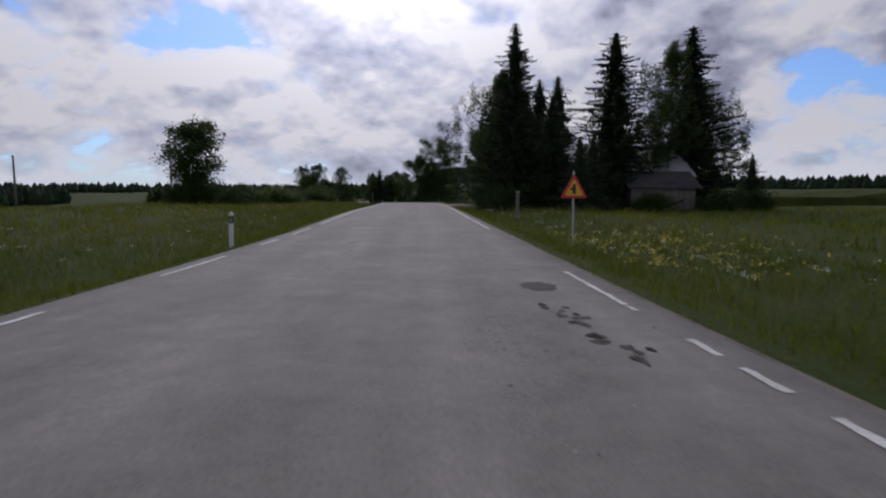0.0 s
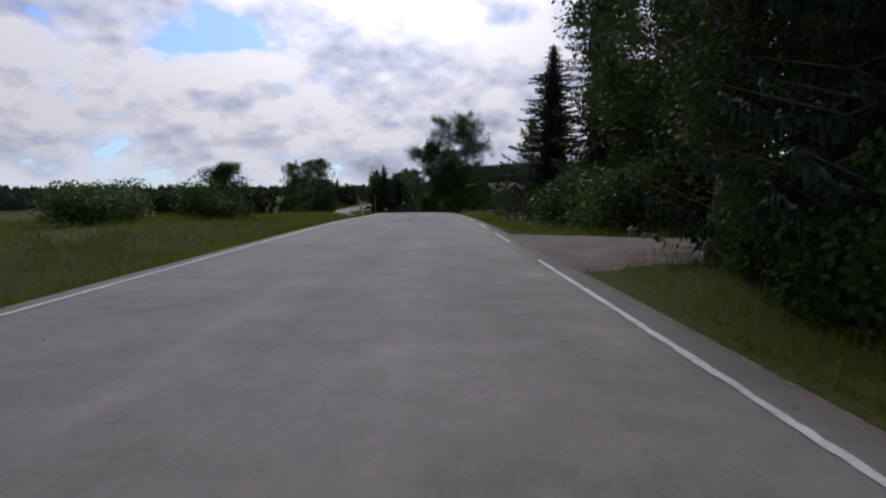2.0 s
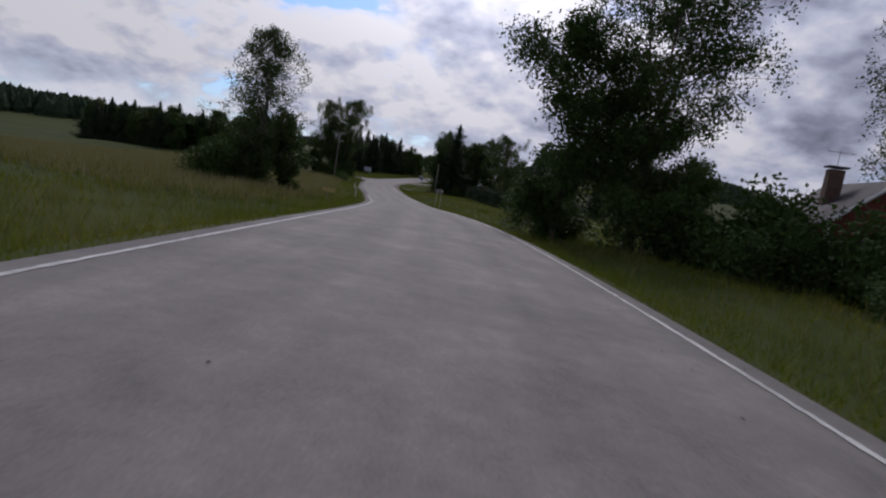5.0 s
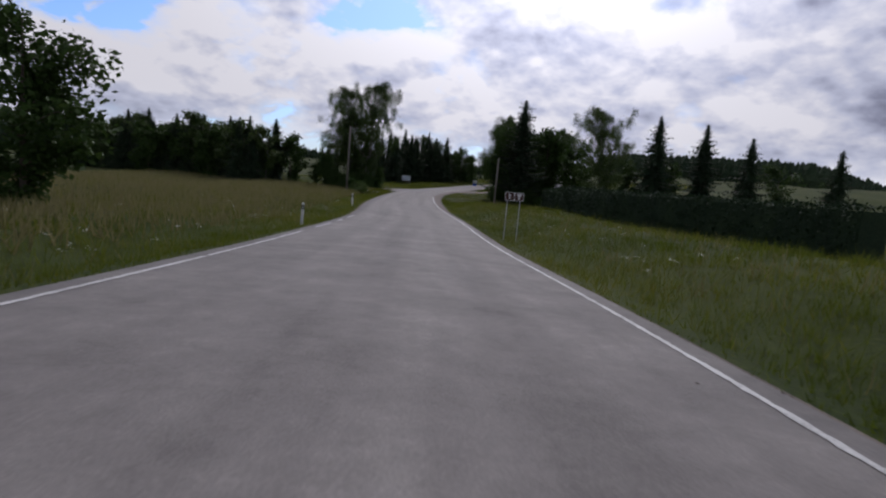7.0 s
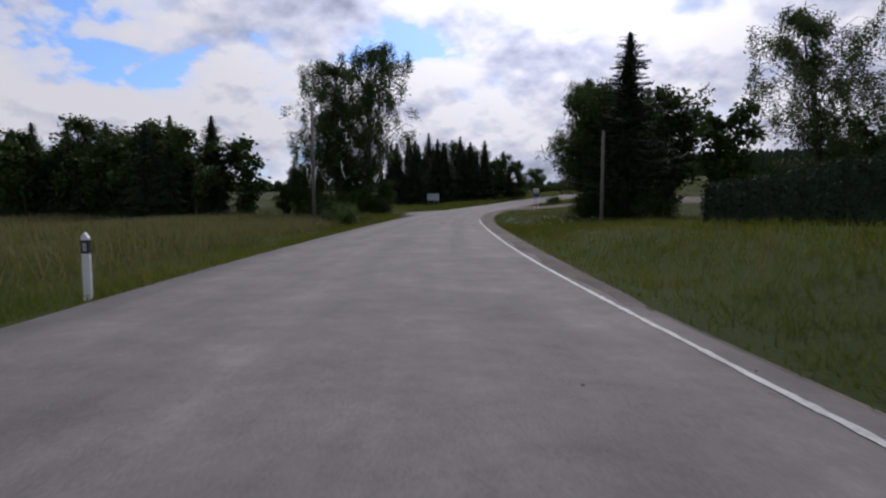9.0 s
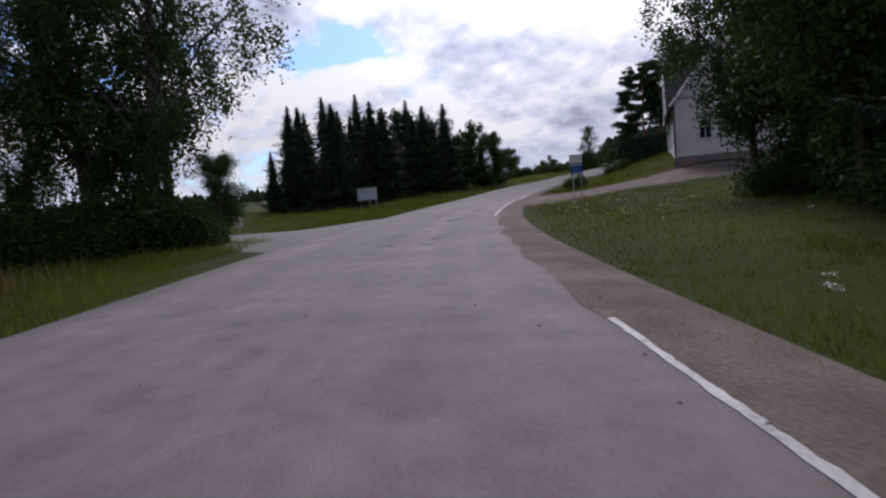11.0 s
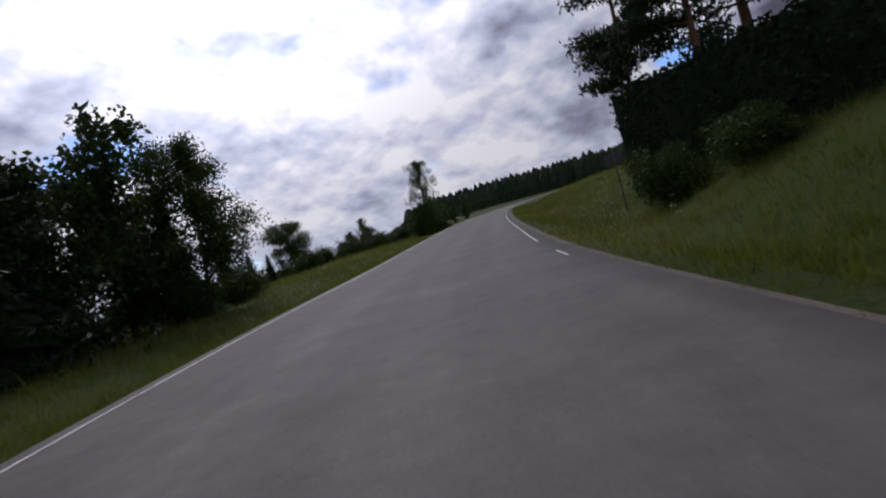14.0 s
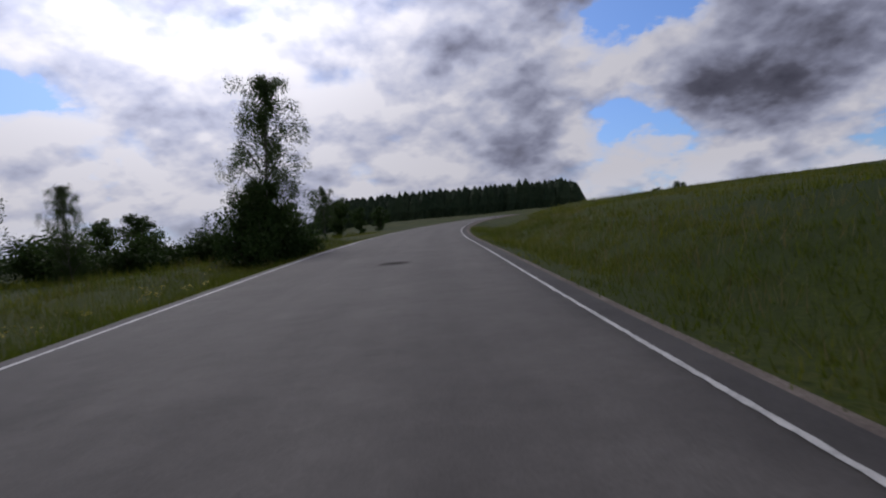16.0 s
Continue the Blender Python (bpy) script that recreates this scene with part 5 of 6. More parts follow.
    part("gutter", tube_bm((-over, -eave - 0.05, ze - drop - 0.12), (c0 - 0.5, -eave - 0.05, ze - drop - 0.12), 0.07, 0.07), BLACK, house)
    for x, blind in ((2.9, False), (6.8, True), (10.8, False), (14.3, False), (17.8, False)):
        window(house, Matrix.Translation((x, 0, 2.1)), 0.95, 1.5, blind=blind)
    window(house, Matrix.Translation((cm, -0.02, 6.0)), 0.95, 1.3)
    out = Matrix.Rotation(radians(90), 4, "Z") @ Matrix.Diagonal((1, -1, 1, 1))
    side = lambda y, z: Matrix(((0, 1, 0, 0.0), (1, 0, 0, y), (0, 0, 1, z), (0, 0, 0, 1)))
    for y, z in ((2.0, 1.9), (4.6, 1.9), (3.3, 5.5)):
        window(house, side(y, z), 0.85, 1.4 if z < 4 else 1.15)
    for x in (7.0, 15.0):
        ch = part("chimney", box_bm(0.8, 0.8, 2.2, x, D / 2 + 0.4, zr + 0.3, 0.02), BRICK, house)
        part("cap", box_bm(0.95, 0.95, 0.12, x, D / 2 + 0.4, zr + 1.45, 0.01), STONE, ch)
    return house


white_house()


def cottage(name, label, x, y, turn, w, d, z_low, h, ridge_h, wall_mat, roof_mat, trim_mat, chimneys=(), windows=(), door=None):
    """A small gabled building: local x across the gable front, y back from it."""
    ob = thing(name, label, "house" if "house" in name or "cottage" in name else "shed", pose(x, y, put_on(x, y, 0.0) + z_low, 0, 0, turn))
    part("foundation", box_bm(w + 0.06, d + 0.06, 1.2, w / 2, d / 2, -0.4), STONE, ob)
    for yy in (0.1, d - 0.1):
        part("gable", prism_bm([(0, 0.2), (w, 0.2), (w, h), (w / 2, ridge_h - 0.12), (0, h)], 0.2, Matrix.Translation((0, yy, 0))), wall_mat, ob)
    for xx in (0.1, w - 0.1):
        part("wall", box_bm(0.2, d - 0.4, h - 0.2, xx, d / 2, (h + 0.2) / 2), wall_mat, ob)
    drop = 0.35 * (ridge_h - h) / (w / 2)
    slab(ob, "roof", [(-0.35, -0.35, h - drop), (w / 2, -0.35, ridge_h), (w / 2, d + 0.35, ridge_h), (-0.35, d + 0.35, h - drop)], 0.12, roof_mat)
    slab(ob, "roof", [(w / 2, -0.35, ridge_h), (w + 0.35, -0.35, h - drop), (w + 0.35, d + 0.35, h - drop), (w / 2, d + 0.35, ridge_h)], 0.12, roof_mat)
    for x0 in (-0.35, w + 0.35):
        part("barge_board", tube_bm((x0, -0.38, h - drop - 0.08), (w / 2, -0.38, ridge_h - 0.06), 0.08, 0.08, 4), trim_mat, ob)
    for xx in (0.03, w - 0.03):
        part("corner_board", box_bm(0.14, 0.06, h - 0.2, xx, -0.03, (h + 0.2) / 2), trim_mat, ob)
    for cx, cy, top in chimneys:
        ch = part("chimney", box_bm(0.6, 0.6, 1.6, cx, cy, top - 0.8, 0.02), BRICK, ob)
        part("cap", box_bm(0.8, 0.8, 0.07, cx, cy, top + 0.12, 0.01), ROOF_DARK, ch)
    for wx, wz in windows:
        window(ob, Matrix.Translation((wx, 0, wz)), 0.8, 1.0, trim_mat, hood=False)
    if door:
        dr = part("door", box_bm(0.9, 0.06, 1.95, door, -0.02, 1.2, 0.01), BLACK, ob)
        part("handle", box_bm(0.03, 0.08, 0.12, door + 0.36, -0.07, 1.2), STEEL, dr)
    return ob


red_cottage = cottage("cottage", "small red ochre cottage with white trim and a chimney", 8.8, 128.5, -6.0, 4.0, 6.5, 0.2, 2.9, 4.7, RED_BOARD, ROOF_DARK, WHITE_BOARD, chimneys=((0.9, 3.0, 5.1),), windows=((2.7, 1.0),), door=1.1)
aerial = part("aerial", tube_bm((0.9, 3.0, 5.2), (0.9, 3.0, 6.0), 0.018, 0.014, 6), STEEL, red_cottage, "thin television aerial on the chimney")
part("boom", tube_bm((0.35, 3.0, 5.9), (1.5, 3.0, 5.9), 0.014, 0.014, 6), STEEL, aerial)
for k in range(6):
    part("rod", tube_bm((0.4 + 0.21 * k, 2.75, 5.9), (0.4 + 0.21 * k, 3.25, 5.9), 0.008, 0.008, 5), STEEL, aerial)
cottage("farmhouse", "farmhouse with pale tin roof half hidden by spruces", 22.0, 47.5, 92.0, 7.0, 9.5, 0.2, 2.9, 5.2, RED_BOARD, ROOF_LIGHT, GREY_WOOD, windows=((1.6, 1.1), (5.2, 1.1)))
cottage("shed", "low dark shed among the trees by the farmhouse", 20.8, 44.0, 90.0, 3.6, 5.0, 0.1, 1.9, 3.0, POLE_WOOD, ROOF_DARK, POLE_WOOD, door=1.8)
cottage("house", "dark-roofed house with two chimneys behind bushes", 21.5, 89.0, 88.0, 6.5, 7.5, 0.2, 2.8, 4.9, RED_BOARD, ROOF_DARK, WHITE_BOARD, chimneys=((3.2, 2.0, 6.0), (3.2, 5.6, 5.9)), windows=((1.6, 1.0), (4.8, 1.0)))

# ---------------------------------------------------------------- roadside furniture


def beside(y, off):
    """A spot off metres to the right of the road's middle."""
    i = s_at(y)
    return RP[i, 0] + RN[i, 0] * off, RP[i, 1] + RN[i, 1] * off, math.degrees(math.atan2(RT[i, 1], RT[i, 0])) - 90


def marker_post(x, y, turn, lean=0.0):
    post = thing("marker_post", "white plastic road marker post with a black band in the grass", "marker post", pose(x, y, put_on(x, y, 0.05), lean, lean * 0.6, turn), "marker posts along the road")
    part("body", prism_bm([(-0.055, -0.1), (0.055, -0.1), (0.055, 0.98), (0.0, 1.06), (-0.055, 1.0)], 0.06), WHITE, post)
    part("band", box_bm(0.116, 0.066, 0.2, 0, 0, 0.84), BLACK, post, "black band")
    part("reflector", box_bm(0.05, 0.01, 0.12, 0, -0.037, 0.84), STEEL, post)
    return post


for y, off, lean in ((15.6, -4.5, 5.0), (93.0, -4.5, -2.0), (164.5, -4.5, 3.0), (185.0, -4.3, -3.0)):
    x, yy, turn = beside(y, off)
    marker_post(x, yy, turn, lean)


def warning_sign(x, y, turn):
    s = thing("warning_sign", "yellow triangular warning sign with red border on a steel post", "road sign", pose(x, y, put_on(x, y, 0.1), 0, 0, turn))
    part("post", tube_bm((0, 0.06, -0.1), (0, 0.06, 2.55), 0.03, 0.03, 10), STEEL, s)

    def tri(r, cz):
        return [(r * math.cos(t), cz + r * math.sin(t)) for t in [math.pi / 2 + k * 2 * math.pi / 3 + d for k in range(3) for d in (-0.06, 0.06)]]

    plate = part("plate", prism_bm(tri(0.47, 1.95), 0.02), SIGN_RED, s, "red-bordered plate")
    part("field", prism_bm(tri(0.33, 1.95), 0.008, Matrix.Translation((0, -0.015, 0))), SIGN_YELLOW, plate, "yellow field")
    part("symbol", prism_bm([(-0.05, 1.82), (0.05, 1.82), (0.05, 2.13), (-0.05, 2.13), (-0.05, 2.02), (-0.13, 2.02), (-0.13, 1.95), (-0.05, 1.95)], 0.008, Matrix.Translation((0, -0.024, 0))), BLACK, plate, "black side road symbol")
    part("clamp", box_bm(0.1, 0.06, 0.04, 0, 0.03, 1.9), STEEL, s)
    return s


warning_sign(4.75, 18.4, 2.0)


def gate_pillar(x, y):
    p = thing("gate_pillar", "old grey weathered wooden gate pillar by the farm", "pillar", pose(x, y, put_on(x, y, 0.1), 0, 1.5, 12))
    part("shaft", box_bm(0.17, 0.17, 1.75, 0, 0, 0.85, 0.03), POLE_WOOD, p)
    part("cap", box_bm(0.22, 0.22, 0.08, 0, 0, 1.77, 0.03), GREY_WOOD, p)
    for z in (0.6, 1.2):
        part("hinge", box_bm(0.05, 0.26, 0.04, 0.1, 0, z), STEEL, p)
    return p


gate_pillar(5.2, 33.0)


def utility_pole(x, y, h, lean=0.0, arm=True):
    p = thing("utility_pole", "tall weathered wooden utility pole", "utility pole", pose(x, y, put_on(x, y, 0.2), lean, 0, rng.uniform(0, 40)), "utility poles")
    part("shaft", tube_bm((0, 0, -0.3), (0, 0, h), 0.14, 0.09, 12), POLE_WOOD, p, smooth=True)
    if arm:
        bar = part("crossarm", box_bm(1.2, 0.09, 0.1, 0, 0.1, h - 0.35, 0.01), POLE_WOOD, p)
        for k in (-0.5, 0.5):
            part("insulator", tube_bm((k, 0.1, h - 0.3), (k, 0.1, h - 0.16), 0.035, 0.025, 8), WHITE, bar)
    return p


for x, y, h, lean, arm in ((-31.0, 70.0, 9.3, 0.0, False), (-43.5, 61.5, 6.0, 2.0, False), (44.0, 170.0, 9.0, 0.0, True), (-41.3, 214.6, 9.0, 1.0, False), (-21.1, 218.0, 6.6, 0.0, False), (-80.0, 245.0, 7.0, 0.0, True)):
    utility_pole(x, y, h, lean, arm)


def brown_sign(x, y, turn):
    s = thing("direction_sign", "brown twin sightseeing sign with white arrows on two posts", "road sign", pose(x, y, -1.15, 0, 0, turn) @ Matrix.Diagonal((0.78, 1.0, 0.78, 1)))
    for k in (-0.36, 0.36):
        part("post", tube_bm((k, 0.05, -1.3), (k, 0.05, 1.72), 0.026, 0.026, 10), STEEL, s)
    for k in (-0.27, 0.27):
        panel = part("panel", box_bm(0.53, 0.025, 0.46, k, 0, 1.5, 0.01), SIGN_BROWN, s)
        rim = bmesh.new()
        for a, b2, cx, cz in ((0.52, 0.025, k, 1.715), (0.52, 0.025, k, 1.285), (0.025, 0.42, k - 0.248, 1.5), (0.025, 0.42, k + 0.248, 1.5)):
            bmesh.ops.create_cube(rim, size=1.0, matrix=Matrix.Translation((cx, -0.016, cz)) @ Matrix.Diagonal((a, 0.012, b2, 1)))
        part("border", rim, WHITE, panel)
    part("arrow", prism_bm([(-0.30, 1.34), (-0.24, 1.34), (-0.24, 1.52), (-0.16, 1.52), (-0.27, 1.66), (-0.38, 1.52), (-0.30, 1.52)], 0.008, Matrix.Translation((0, -0.019, 0))), WHITE, s, "white arrow")
    part("emblem", prism_bm([(0.23, 1.34), (0.31, 1.34), (0.33, 1.52), (0.42, 1.62), (0.40, 1.66), (0.14, 1.66), (0.12, 1.62), (0.21, 1.52)], 0.008, Matrix.Translation((0, -0.019, 0))), WHITE, s, "white funnel-shaped emblem")
    return s


brown_sign(-12.6, 165.8, 22.0)


def notice_board(x, y, turn):
    s = thing("notice_board", "wide pale notice board on wooden legs before the spruces", "notice board", pose(x, y, put_on(x, y, 0.1), 0, 0, turn))
    part("panel", box_bm(2.9, 0.06, 1.15, 0, 0, 1.45, 0.01), plain("pale_board", (0.66, 0.72, 0.78), rough=0.5), s)
    for k in (-1.15, 0.2, 1.15):
        part("leg", box_bm(0.1, 0.1, 2.0, k, 0.09, 0.9, 0.01), GREY_WOOD, s)
    for z in (0.86, 2.04):
        part("rail", box_bm(3.0, 0.09, 0.07, 0, 0, z, 0.005), GREY_WOOD, s)
    return s


notice_board(-49.6, 268.2, -30.0)


def small_white_sign(x, y):
    s = thing("plate_sign", "small white plate on a low post at the corner", "road sign", pose(x, y, put_on(x, y, 0.1), 0, 0, 15))
    part("post", tube_bm((0, 0.03, -0.1), (0, 0.03, 1.1), 0.025, 0.025), STEEL, s)
    part("plate", box_bm(0.46, 0.03, 0.5, 0, 0, 0.95, 0.01), WHITE, s)
    part("bar", box_bm(0.26, 0.006, 0.06, 0, -0.019, 1.0), BLACK, s)
    part("bar", box_bm(0.2, 0.006, 0.06, 0, -0.019, 0.88), BLACK, s)
    return s


small_white_sign(-47.2, 241.6)


def bus_sign(x, y):
    s = thing("stop_sign_post", "white and blue stop sign on two thin posts in the grass", "road sign", pose(x, y, put_on(x, y, 0.1), 0, 0, 5))
    for k in (-0.22, 0.22):
        part("post", tube_bm((k, 0.04, -0.1), (k, 0.04, 2.3), 0.028, 0.028, 8), STEEL, s)
    part("plate", box_bm(0.72, 0.03, 0.5, -0.03, 0, 2.55, 0.01), WHITE, s, "white upper plate")
    lower = part("plate", box_bm(0.66, 0.03, 0.62, 0, 0, 1.95, 0.01), SIGN_BLUE, s, "blue lower plate")
    part("border", box_bm(0.56, 0.006, 0.05, 0, -0.018, 2.2), WHITE, lower)
    part("border", box_bm(0.56, 0.006, 0.05, 0, -0.018, 1.7), WHITE, lower)
    return s


bus_sign(-29.8, 249.2)


def sign_from_behind(x, y, turn):
    s = thing("road_sign", "dark square sign plate seen from behind on a post", "road sign", pose(x, y, put_on(x, y, 0.1), 0, 0, turn))
    part("post", tube_bm((0, -0.05, -0.1), (0, -0.05, 2.15), 0.035, 0.03), POLE_WOOD, s)
    part("plate", box_bm(0.62, 0.03, 0.44, 0, 0, 1.98, 0.01), SIGN_GREY, s)
    for z in (1.86, 2.1):
        part("brace", box_bm(0.56, 0.03, 0.04, 0, -0.03, z), SIGN_GREY, s)
    return s


sign_from_behind(-24.4, 292.4, -15.0)


def plank_sign(x, y):
    s = thing("plank_sign", "small yellowish wooden board on a low stake", "sign", pose(x, y, put_on(x, y, 0.1), 0, 8, 25))
    part("stake", box_bm(0.07, 0.07, 0.9, 0, 0.04, 0.4, 0.01), GREY_WOOD, s)
    part("board", box_bm(1.0, 0.04, 0.3, 0, 0, 0.85, 0.01), plain("yellow_board", (0.55, 0.42, 0.16)), s)
    return s


plank_sign(-18.7, 146.5)


# ---------------------------------------------------------------- cracks and stones on the road


def crack(y, off, length, along=True, wob=0.09, width=0.0045, seed=0):
    """A thin dark wandering crack in the asphalt."""
    g = np.random.default_rng(seed)
    n = max(8, int(length / 0.12))
    i0, o, v, f = s_at(y), off, [], []
    for k in range(n):
        t = k / (n - 1)
        if along:
            s, o = i0 + t * length, o + g.normal(0, wob * 0.4)
        else:
            s, o = i0 + g.normal(0, 0.12), off + (t - 0.5) * length
        i = min(int(s), len(RS) - 2)
        fr = s - int(s)
        p = RP[i] * (1 - fr) + RP[i + 1] * fr
        c = np.array([p[0] + RN[i, 0] * o, p[1] + RN[i, 1] * o, p[2] + crown(o) + 0.005])
        w = width * g.uniform(0.4, 1.5) * (0.2 if k in (0, n - 1) else 1)
        side = np.array([RN[i, 0], RN[i, 1], 0]) if along else np.array([RT[i, 0], RT[i, 1], 0])
        v += [c - side * w, c + side * w]
        if k:
            a = 2 * (k - 1)
            f.append((a, a + 1, a + 3, a + 2))
    return tagged(part_data("crack", v, f, PATCH), "thin dark crack wandering through the asphalt", "crack", kind="structure")


for k, (y, off, ln, al) in enumerate(((14.0, -0.3, 1.7, False), (12.4, 0.9, 0.8, False), (64.6, -2.3, 1.4, False), (88.0, 1.0, 1.2, True), (214.0, -3.0, 2.0, True), (222.0, 0.9, 1.0, True))):
    crack(y, off, ln, al, width=0.005 if al else 0.011, seed=200 + k)

g = np.random.default_rng(61)
V, F = [], []
for k in range(900):
    i = int(g.integers(52, 400))
    o = float(g.choice([g.uniform(-3.2, 3.2), g.normal(3.2, 0.35), g.normal(-3.2, 0.35)]))
    r = g.uniform(0.006, 0.02)
    c = np.array([RP[i, 0] + RN[i, 0] * o + RT[i, 0] * g.uniform(0, 1), RP[i, 1] + RN[i, 1] * o + RT[i, 1] * g.uniform(0, 1), RP[i, 2] + crown(o) + r * 0.5])
    b0 = len(V)
    for p in ((r, 0, 0), (0, r, 0), (-r, 0, 0), (0, -r, 0), (0, 0, r * 0.8)):
        V.append(c + np.array(p) * g.uniform(0.7, 1.3, 3))
    F += [(b0, b0 + 1, b0 + 4), (b0 + 1, b0 + 2, b0 + 4), (b0 + 2, b0 + 3, b0 + 4), (b0 + 3, b0, b0 + 4)]
tagged(part_data("loose_stones", V, F, GRAVEL), "scattered loose pebbles on the asphalt", "gravel", kind="stuff")

PALE_CHIP = material("broken_stone", [(0.3, (0.22, 0.205, 0.19)), (0.7, (0.42, 0.40, 0.37))], scale=9, fine=60, rough=0.9, bump=0.3, coords="World")


def chips(name, label, mat, spots, count, size, seed):
    """Ragged flakes of broken surface strewn along stretches (y from, y to, offset, spread)."""
    g = np.random.default_rng(seed)
    V, F = [], []
    for y0, y1, off, wide, share in spots:
        for _ in range(int(count * share)):
            y = g.uniform(y0, y1)
            i = s_at(y)
            c = along(i + g.uniform(-0.5, 0.5), off + g.normal(0, wide))
            n, b0, r = int(g.integers(5, 9)), len(V), size * g.uniform(0.4, 1.5)
            turn, thin = g.uniform(0, 6.3), g.uniform(0.35, 1.0)
            V.append(c + (0, 0, 0.009))
            for k in range(n):
                t = 2 * math.pi * k / n
                a, b = r * g.uniform(0.55, 1.2) * math.cos(t), r * thin * g.uniform(0.55, 1.2) * math.sin(t)
                V.append(c + np.array([a * math.cos(turn) - b * math.sin(turn), a * math.sin(turn) + b * math.cos(turn), 0.004]))
            F += [(b0, b0 + 1 + k, b0 + 1 + (k + 1) % n) for k in range(n)]
    return tagged(part_data(name, V, F, mat), label, "gravel", kind="stuff")


WORN = ((3, 12, 1.6, 0.25, 0.10), (64.8, 74, -1.7, 0.75, 0.30), (84, 104, -0.7, 0.5, 0.28), (84, 104, 1.3, 0.4, 0.28), (204, 216, -1.3, 0.8, 0.12), (224, 234, -0.3, 1.4, 0.22), (150, 172, 0.2, 1.4, 0.06))
chips("dark_chips", "dark crumbled spots in the worn asphalt", PATCH, WORN, 1500, 0.013, 301)
chips("pale_chips", "pale broken stones lying on the worn asphalt", PALE_CHIP, WORN, 1500, 0.010, 302)

# ---------------------------------------------------------------- grass and wild flowers


def open_ground(x, y, i, d):
    """Where grass grows: not on roads, yard, lane."""
    ok = side_distance(x, y) > 3.0 + 4.0 * np.clip(1 - np.hypot(x + 36.6, y - 237) / 11.0, 0, 1) ** 1.5
    ok &= ~((x > -33.5) & (x < -6) & (np.abs(y - np.interp(x, [-34.0, -31, -28, -20, -6], [254.0, 256.3, 257.3, 257.5, 258])) < 2.7 + 3.4 * np.clip(1 - (x + 34.2) / 4.6, 0, 1) ** 1.5))
    ok &= ~((d > 0) & (np.abs(y - np.interp(x, [2, 6, 14], [54.9, 55.3, 56.6])) < 1.5 + 2.1 * np.clip(1 - (x - 2.1) / 6.5, 0, 1) ** 2.2) & (x < 16))
    ok &= ~((d < 0) & (y > 226) & (y < 246) & (np.abs(d) < 5.0))
    return ok


def scatter(n, y0, y1, d0, d1, gen, power=1.0, tuft=9, loose=0.16):
    """Random spots on either side of the road in loose tufts, thicker near it."""
    i = np.array([s_at(v) for v in np.linspace(y0, y1, 400)])
    m = n // tuft
    k = np.repeat(i[gen.integers(0, len(i), m)], tuft)
    d = np.repeat((d0 - 0.2 + (d1 - d0) * gen.uniform(0, 1, m) ** power) * np.where(gen.uniform(0, 1, m) < 0.5, -1, 1), tuft) + gen.normal(0, loose, m * tuft)
    j = np.repeat(gen.uniform(-0.9, 0.9, m), tuft) + gen.normal(0, loose, m * tuft)
    size = np.repeat(gen.uniform(0.45, 1.25, m) ** 1.3, tuft)
    x, y = RP[k, 0] + RN[k, 0] * d + RT[k, 0] * j, RP[k, 1] + RN[k, 1] * d + RT[k, 1] * j
    ii, dd = nearest(x, y)
    keep = open_ground(x, y, ii, dd) & (np.abs(dd) > d0)
    return x[keep], y[keep], dd[keep], size[keep]


def blades(name, label, n, y0, y1, d0, d1, h, w, mat, seed, power=1.0, lean=0.35):
    gen = np.random.default_rng(seed)
    x, y, d, tuft = scatter(n, y0, y1, d0, d1, gen, power, loose=0.13 + 6 * w)
    # short near the asphalt, tall further out, in tufts
    hh = h * gen.uniform(0.5, 1.25, len(x)) * tuft * (0.35 + 0.65 * step(np.abs(d), d0, d0 + 1.8))
    hh *= np.where((d > 0) & (y > 222) & (y < 262), 0.45, 1.0)  # mown by the house
    z = land(x, y) - 0.03
    t = gen.uniform(0, 2 * math.pi, len(x))
    l = gen.normal(0, lean, (len(x), 2)) * hh[:, None]
    ww = w * gen.uniform(0.6, 1.4, len(x))
    a = np.stack([x + ww * np.cos(t), y + ww * np.sin(t), z], 1)
    b = np.stack([x - ww * np.cos(t), y - ww * np.sin(t), z], 1)
    c = np.stack([x + l[:, 0], y + l[:, 1], z + hh], 1)
    v = np.stack([a, b, c], 1).reshape(-1, 3)
    return tagged(part_data(name, v, np.arange(len(v)).reshape(-1, 3), mat), label, "grass", kind="stuff")


blades("verge_grass", "long green grass on the road verges", 420000, -8, 360, 3.5, 9.5, 0.34, 0.009, BLADE, 71, power=1.1)
blades("dry_grass", "yellowish seeding grass stalks among the verge grass", 26000, -8, 360, 4.2, 12.0, 0.6, 0.009, STRAW, 72)
blades("field_grass", "meadow grass in the fields beside the road", 300000, -8, 380, 9.0, 45.0, 0.42, 0.02, BLADE, 73, power=1.5)
blades("lawn_grass", "short mown green grass between the junction and the house", 150000, 212, 282, 3.4, 16.0, 0.26, 0.008, BLADE, 74)

gen = np.random.default_rng(75)
fx, fy = gen.uniform(-75, -14, 90000), gen.uniform(118, 226, 90000)
fi, fd = nearest(fx, fy)
keep = (fd < -7.0) & (fd > -60)
fx, fy = fx[keep], fy[keep]
fz, ft, fh = land(fx, fy) - 0.03, gen.uniform(0, 2 * math.pi, len(fx)), gen.uniform(0.3, 0.7, len(fx))
v = np.stack([np.stack([fx + 0.03 * np.cos(ft), fy + 0.03 * np.sin(ft), fz], 1), np.stack([fx - 0.03 * np.cos(ft), fy - 0.03 * np.sin(ft), fz], 1), np.stack([fx + gen.normal(0, 0.15, len(fx)), fy + gen.normal(0, 0.15, len(fx)), fz + fh], 1)], 1).reshape(-1, 3)
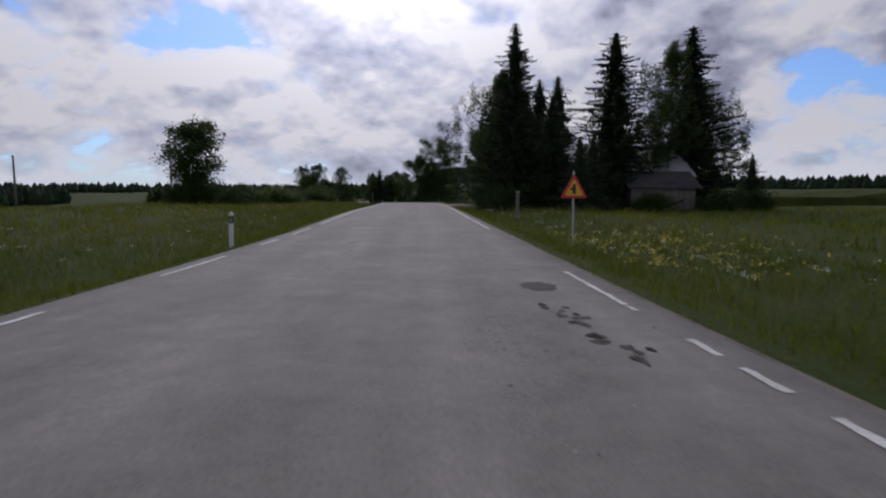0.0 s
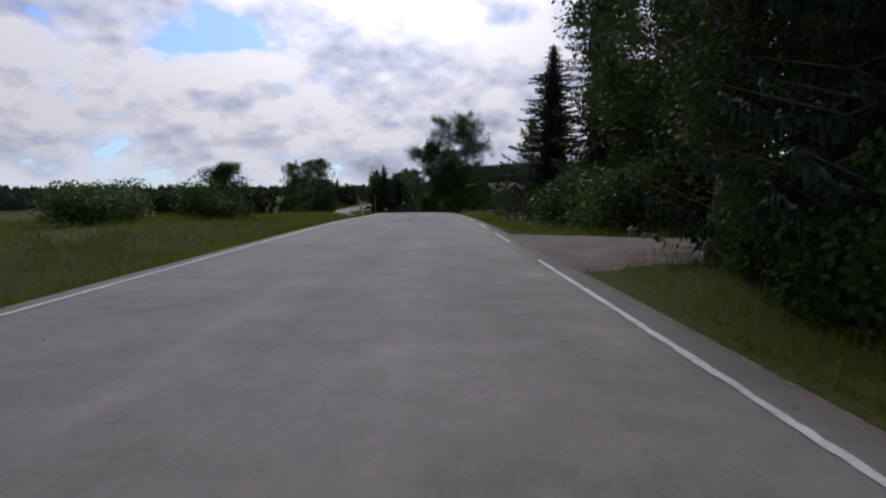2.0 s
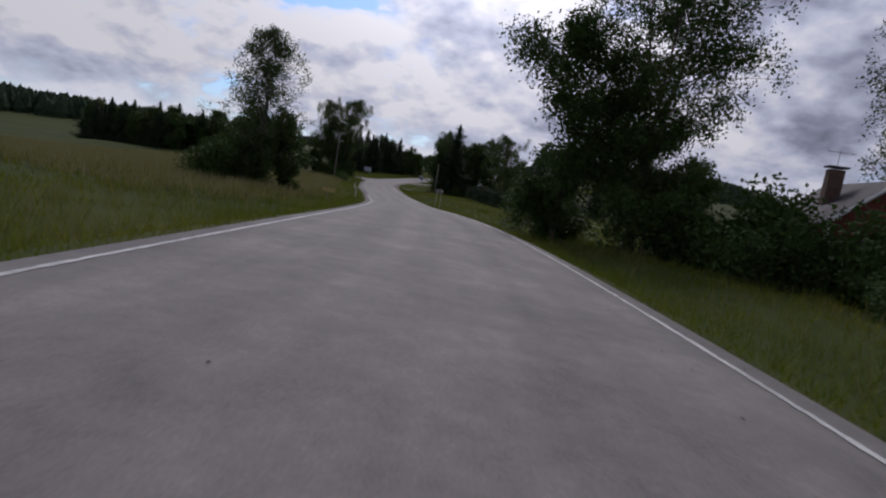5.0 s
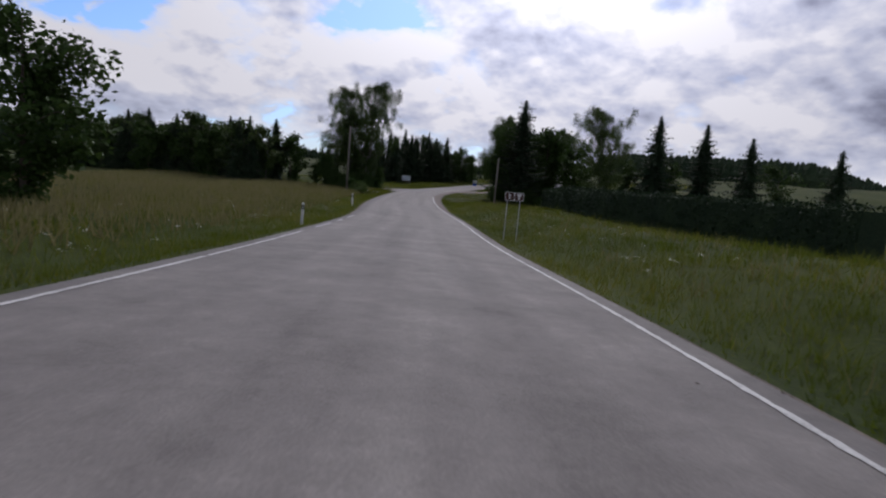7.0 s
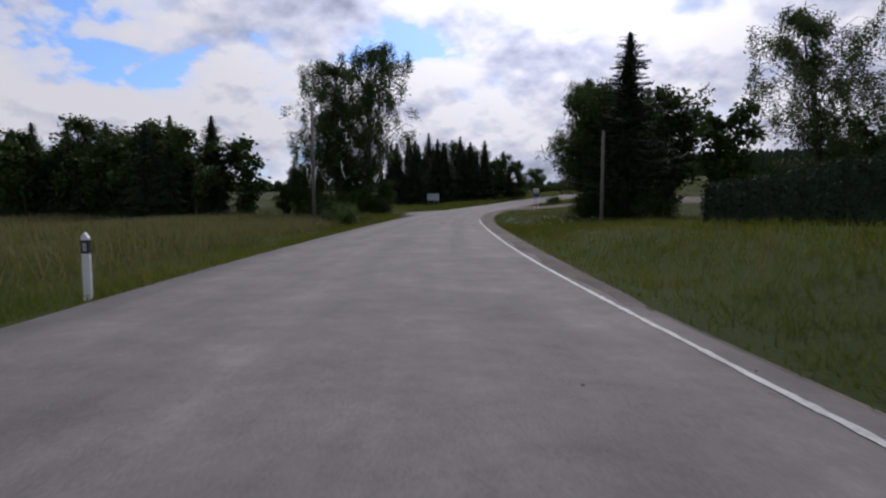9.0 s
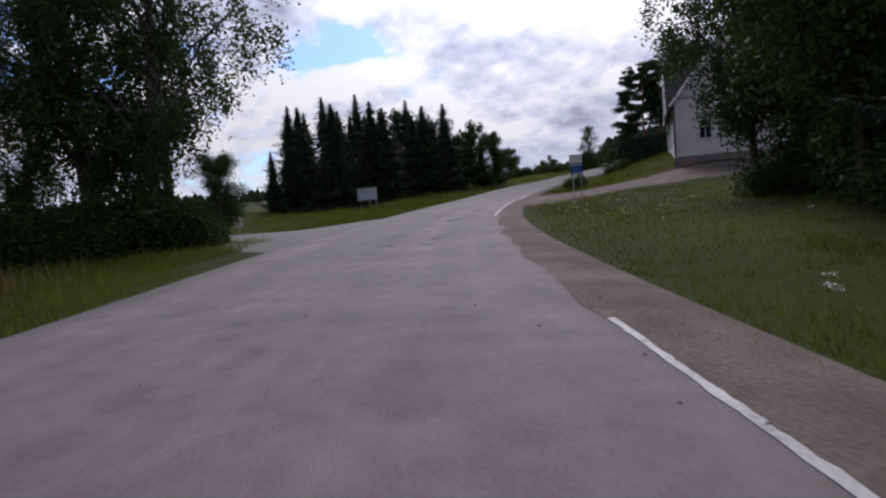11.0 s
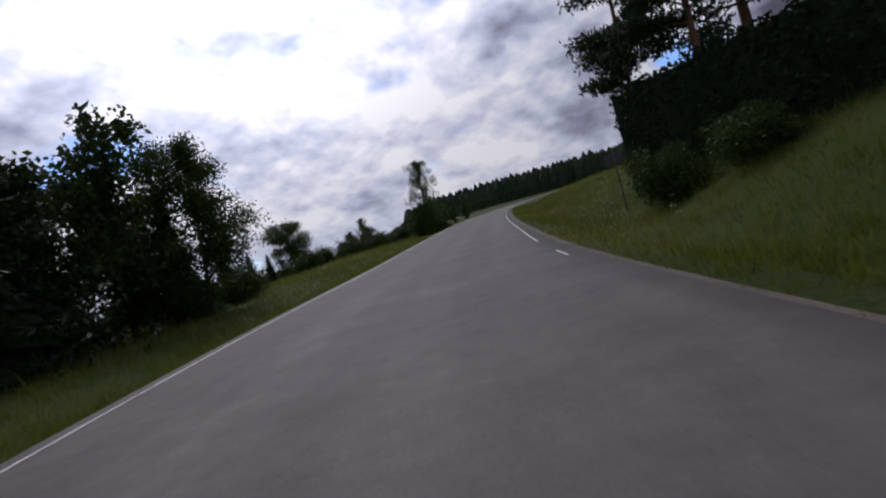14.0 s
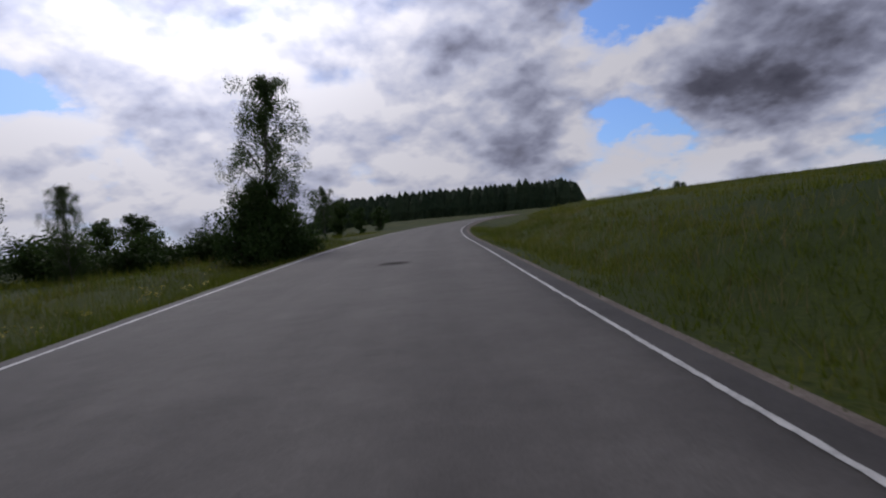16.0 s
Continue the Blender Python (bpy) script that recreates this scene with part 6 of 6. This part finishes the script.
tagged(part_data("hay_meadow", v, np.arange(len(v)).reshape(-1, 3), STRAW), "olive-brown ripening hay meadow", "grass", kind="stuff")


def flowers(name, label, spots, h, r, mat, seed, heads=14):
    """Stalks with flat heads of small blossoms."""
    gen = np.random.default_rng(seed)
    V, F, VS, FS = [], [], [], []
    for x, y in spots:
        z0, hh = put_on(x, y, 0), h * gen.uniform(0.6, 1.2)
        VS += [(x - 0.006, y, z0), (x + 0.006, y, z0), (x, y, z0 + hh)]
        FS.append((len(VS) - 3, len(VS) - 2, len(VS) - 1))
        for k in range(heads):
            c = np.array([x, y, z0 + hh]) + gen.normal(0, 1, 3) * (r * 3.0, r * 3.0, r * 1.4)
            b0, rr, tilt = len(V), r * gen.uniform(0.45, 0.8), gen.normal(0, 0.35, 2)
            for a in range(5):
                t = 2 * math.pi * a / 5
                V.append(c + np.array([rr * math.cos(t), rr * math.sin(t), rr * (tilt[0] * math.cos(t) + tilt[1] * math.sin(t))]))
            F.append(tuple(range(b0, b0 + 5)))
    tagged(part_data(name, V, F, mat), label, "wild flowers", kind="stuff")
    tagged(part_data("flower_stalks", VS, FS, BLADE), "thin green stalks of wild flowers", "wild flowers", kind="stuff")


def drift(n, y0, y1, d0, d1, side, seed):
    gen = np.random.default_rng(seed)
    out = []
    for _ in range(int(n * 0.45)):
        i = s_at(gen.uniform(y0, y1))
        o = side * gen.uniform(d0, d1)
        out.append((RP[i, 0] + RN[i, 0] * o + gen.normal(0, 0.3), RP[i, 1] + RN[i, 1] * o + gen.normal(0, 0.3)))
    return out


flowers("cow_parsley", "white cow parsley heads on the verges", drift(260, 6, 40, 4.6, 8.0, 1, 81) + drift(90, 60, 76, 4.4, 6.5, 1, 82) + drift(220, 84, 100, 4.2, 6.5, 1, 83) + drift(60, 4, 30, 5.5, 9.0, -1, 84) + drift(90, 92, 110, 4.6, 7.5, -1, 85)
        + drift(70, 150, 175, 5.0, 8.0, 1, 86) + drift(70, 150, 175, 5.0, 8.5, -1, 87) + drift(150, 205, 222, 4.8, 9.0, 1, 88) + drift(60, 206, 222, 5.0, 8.0, -1, 89) + drift(110, 226, 245, 5.0, 10.0, 1, 90) + drift(70, 282, 300, 5.0, 9.0, 1, 91), 0.62, 0.015, PETAL, 92)
flowers("yellow_flowers", "yellow meadow flowers on the verges", drift(420, 10, 19, 5.2, 8.0, 1, 93) + drift(120, 88, 94, 4.3, 5.6, 1, 94) + drift(160, 296, 330, 4.4, 6.5, -1, 95) + drift(60, 230, 246, 5.0, 9.0, 1, 96), 0.4, 0.024, YELLOW, 97, heads=9)
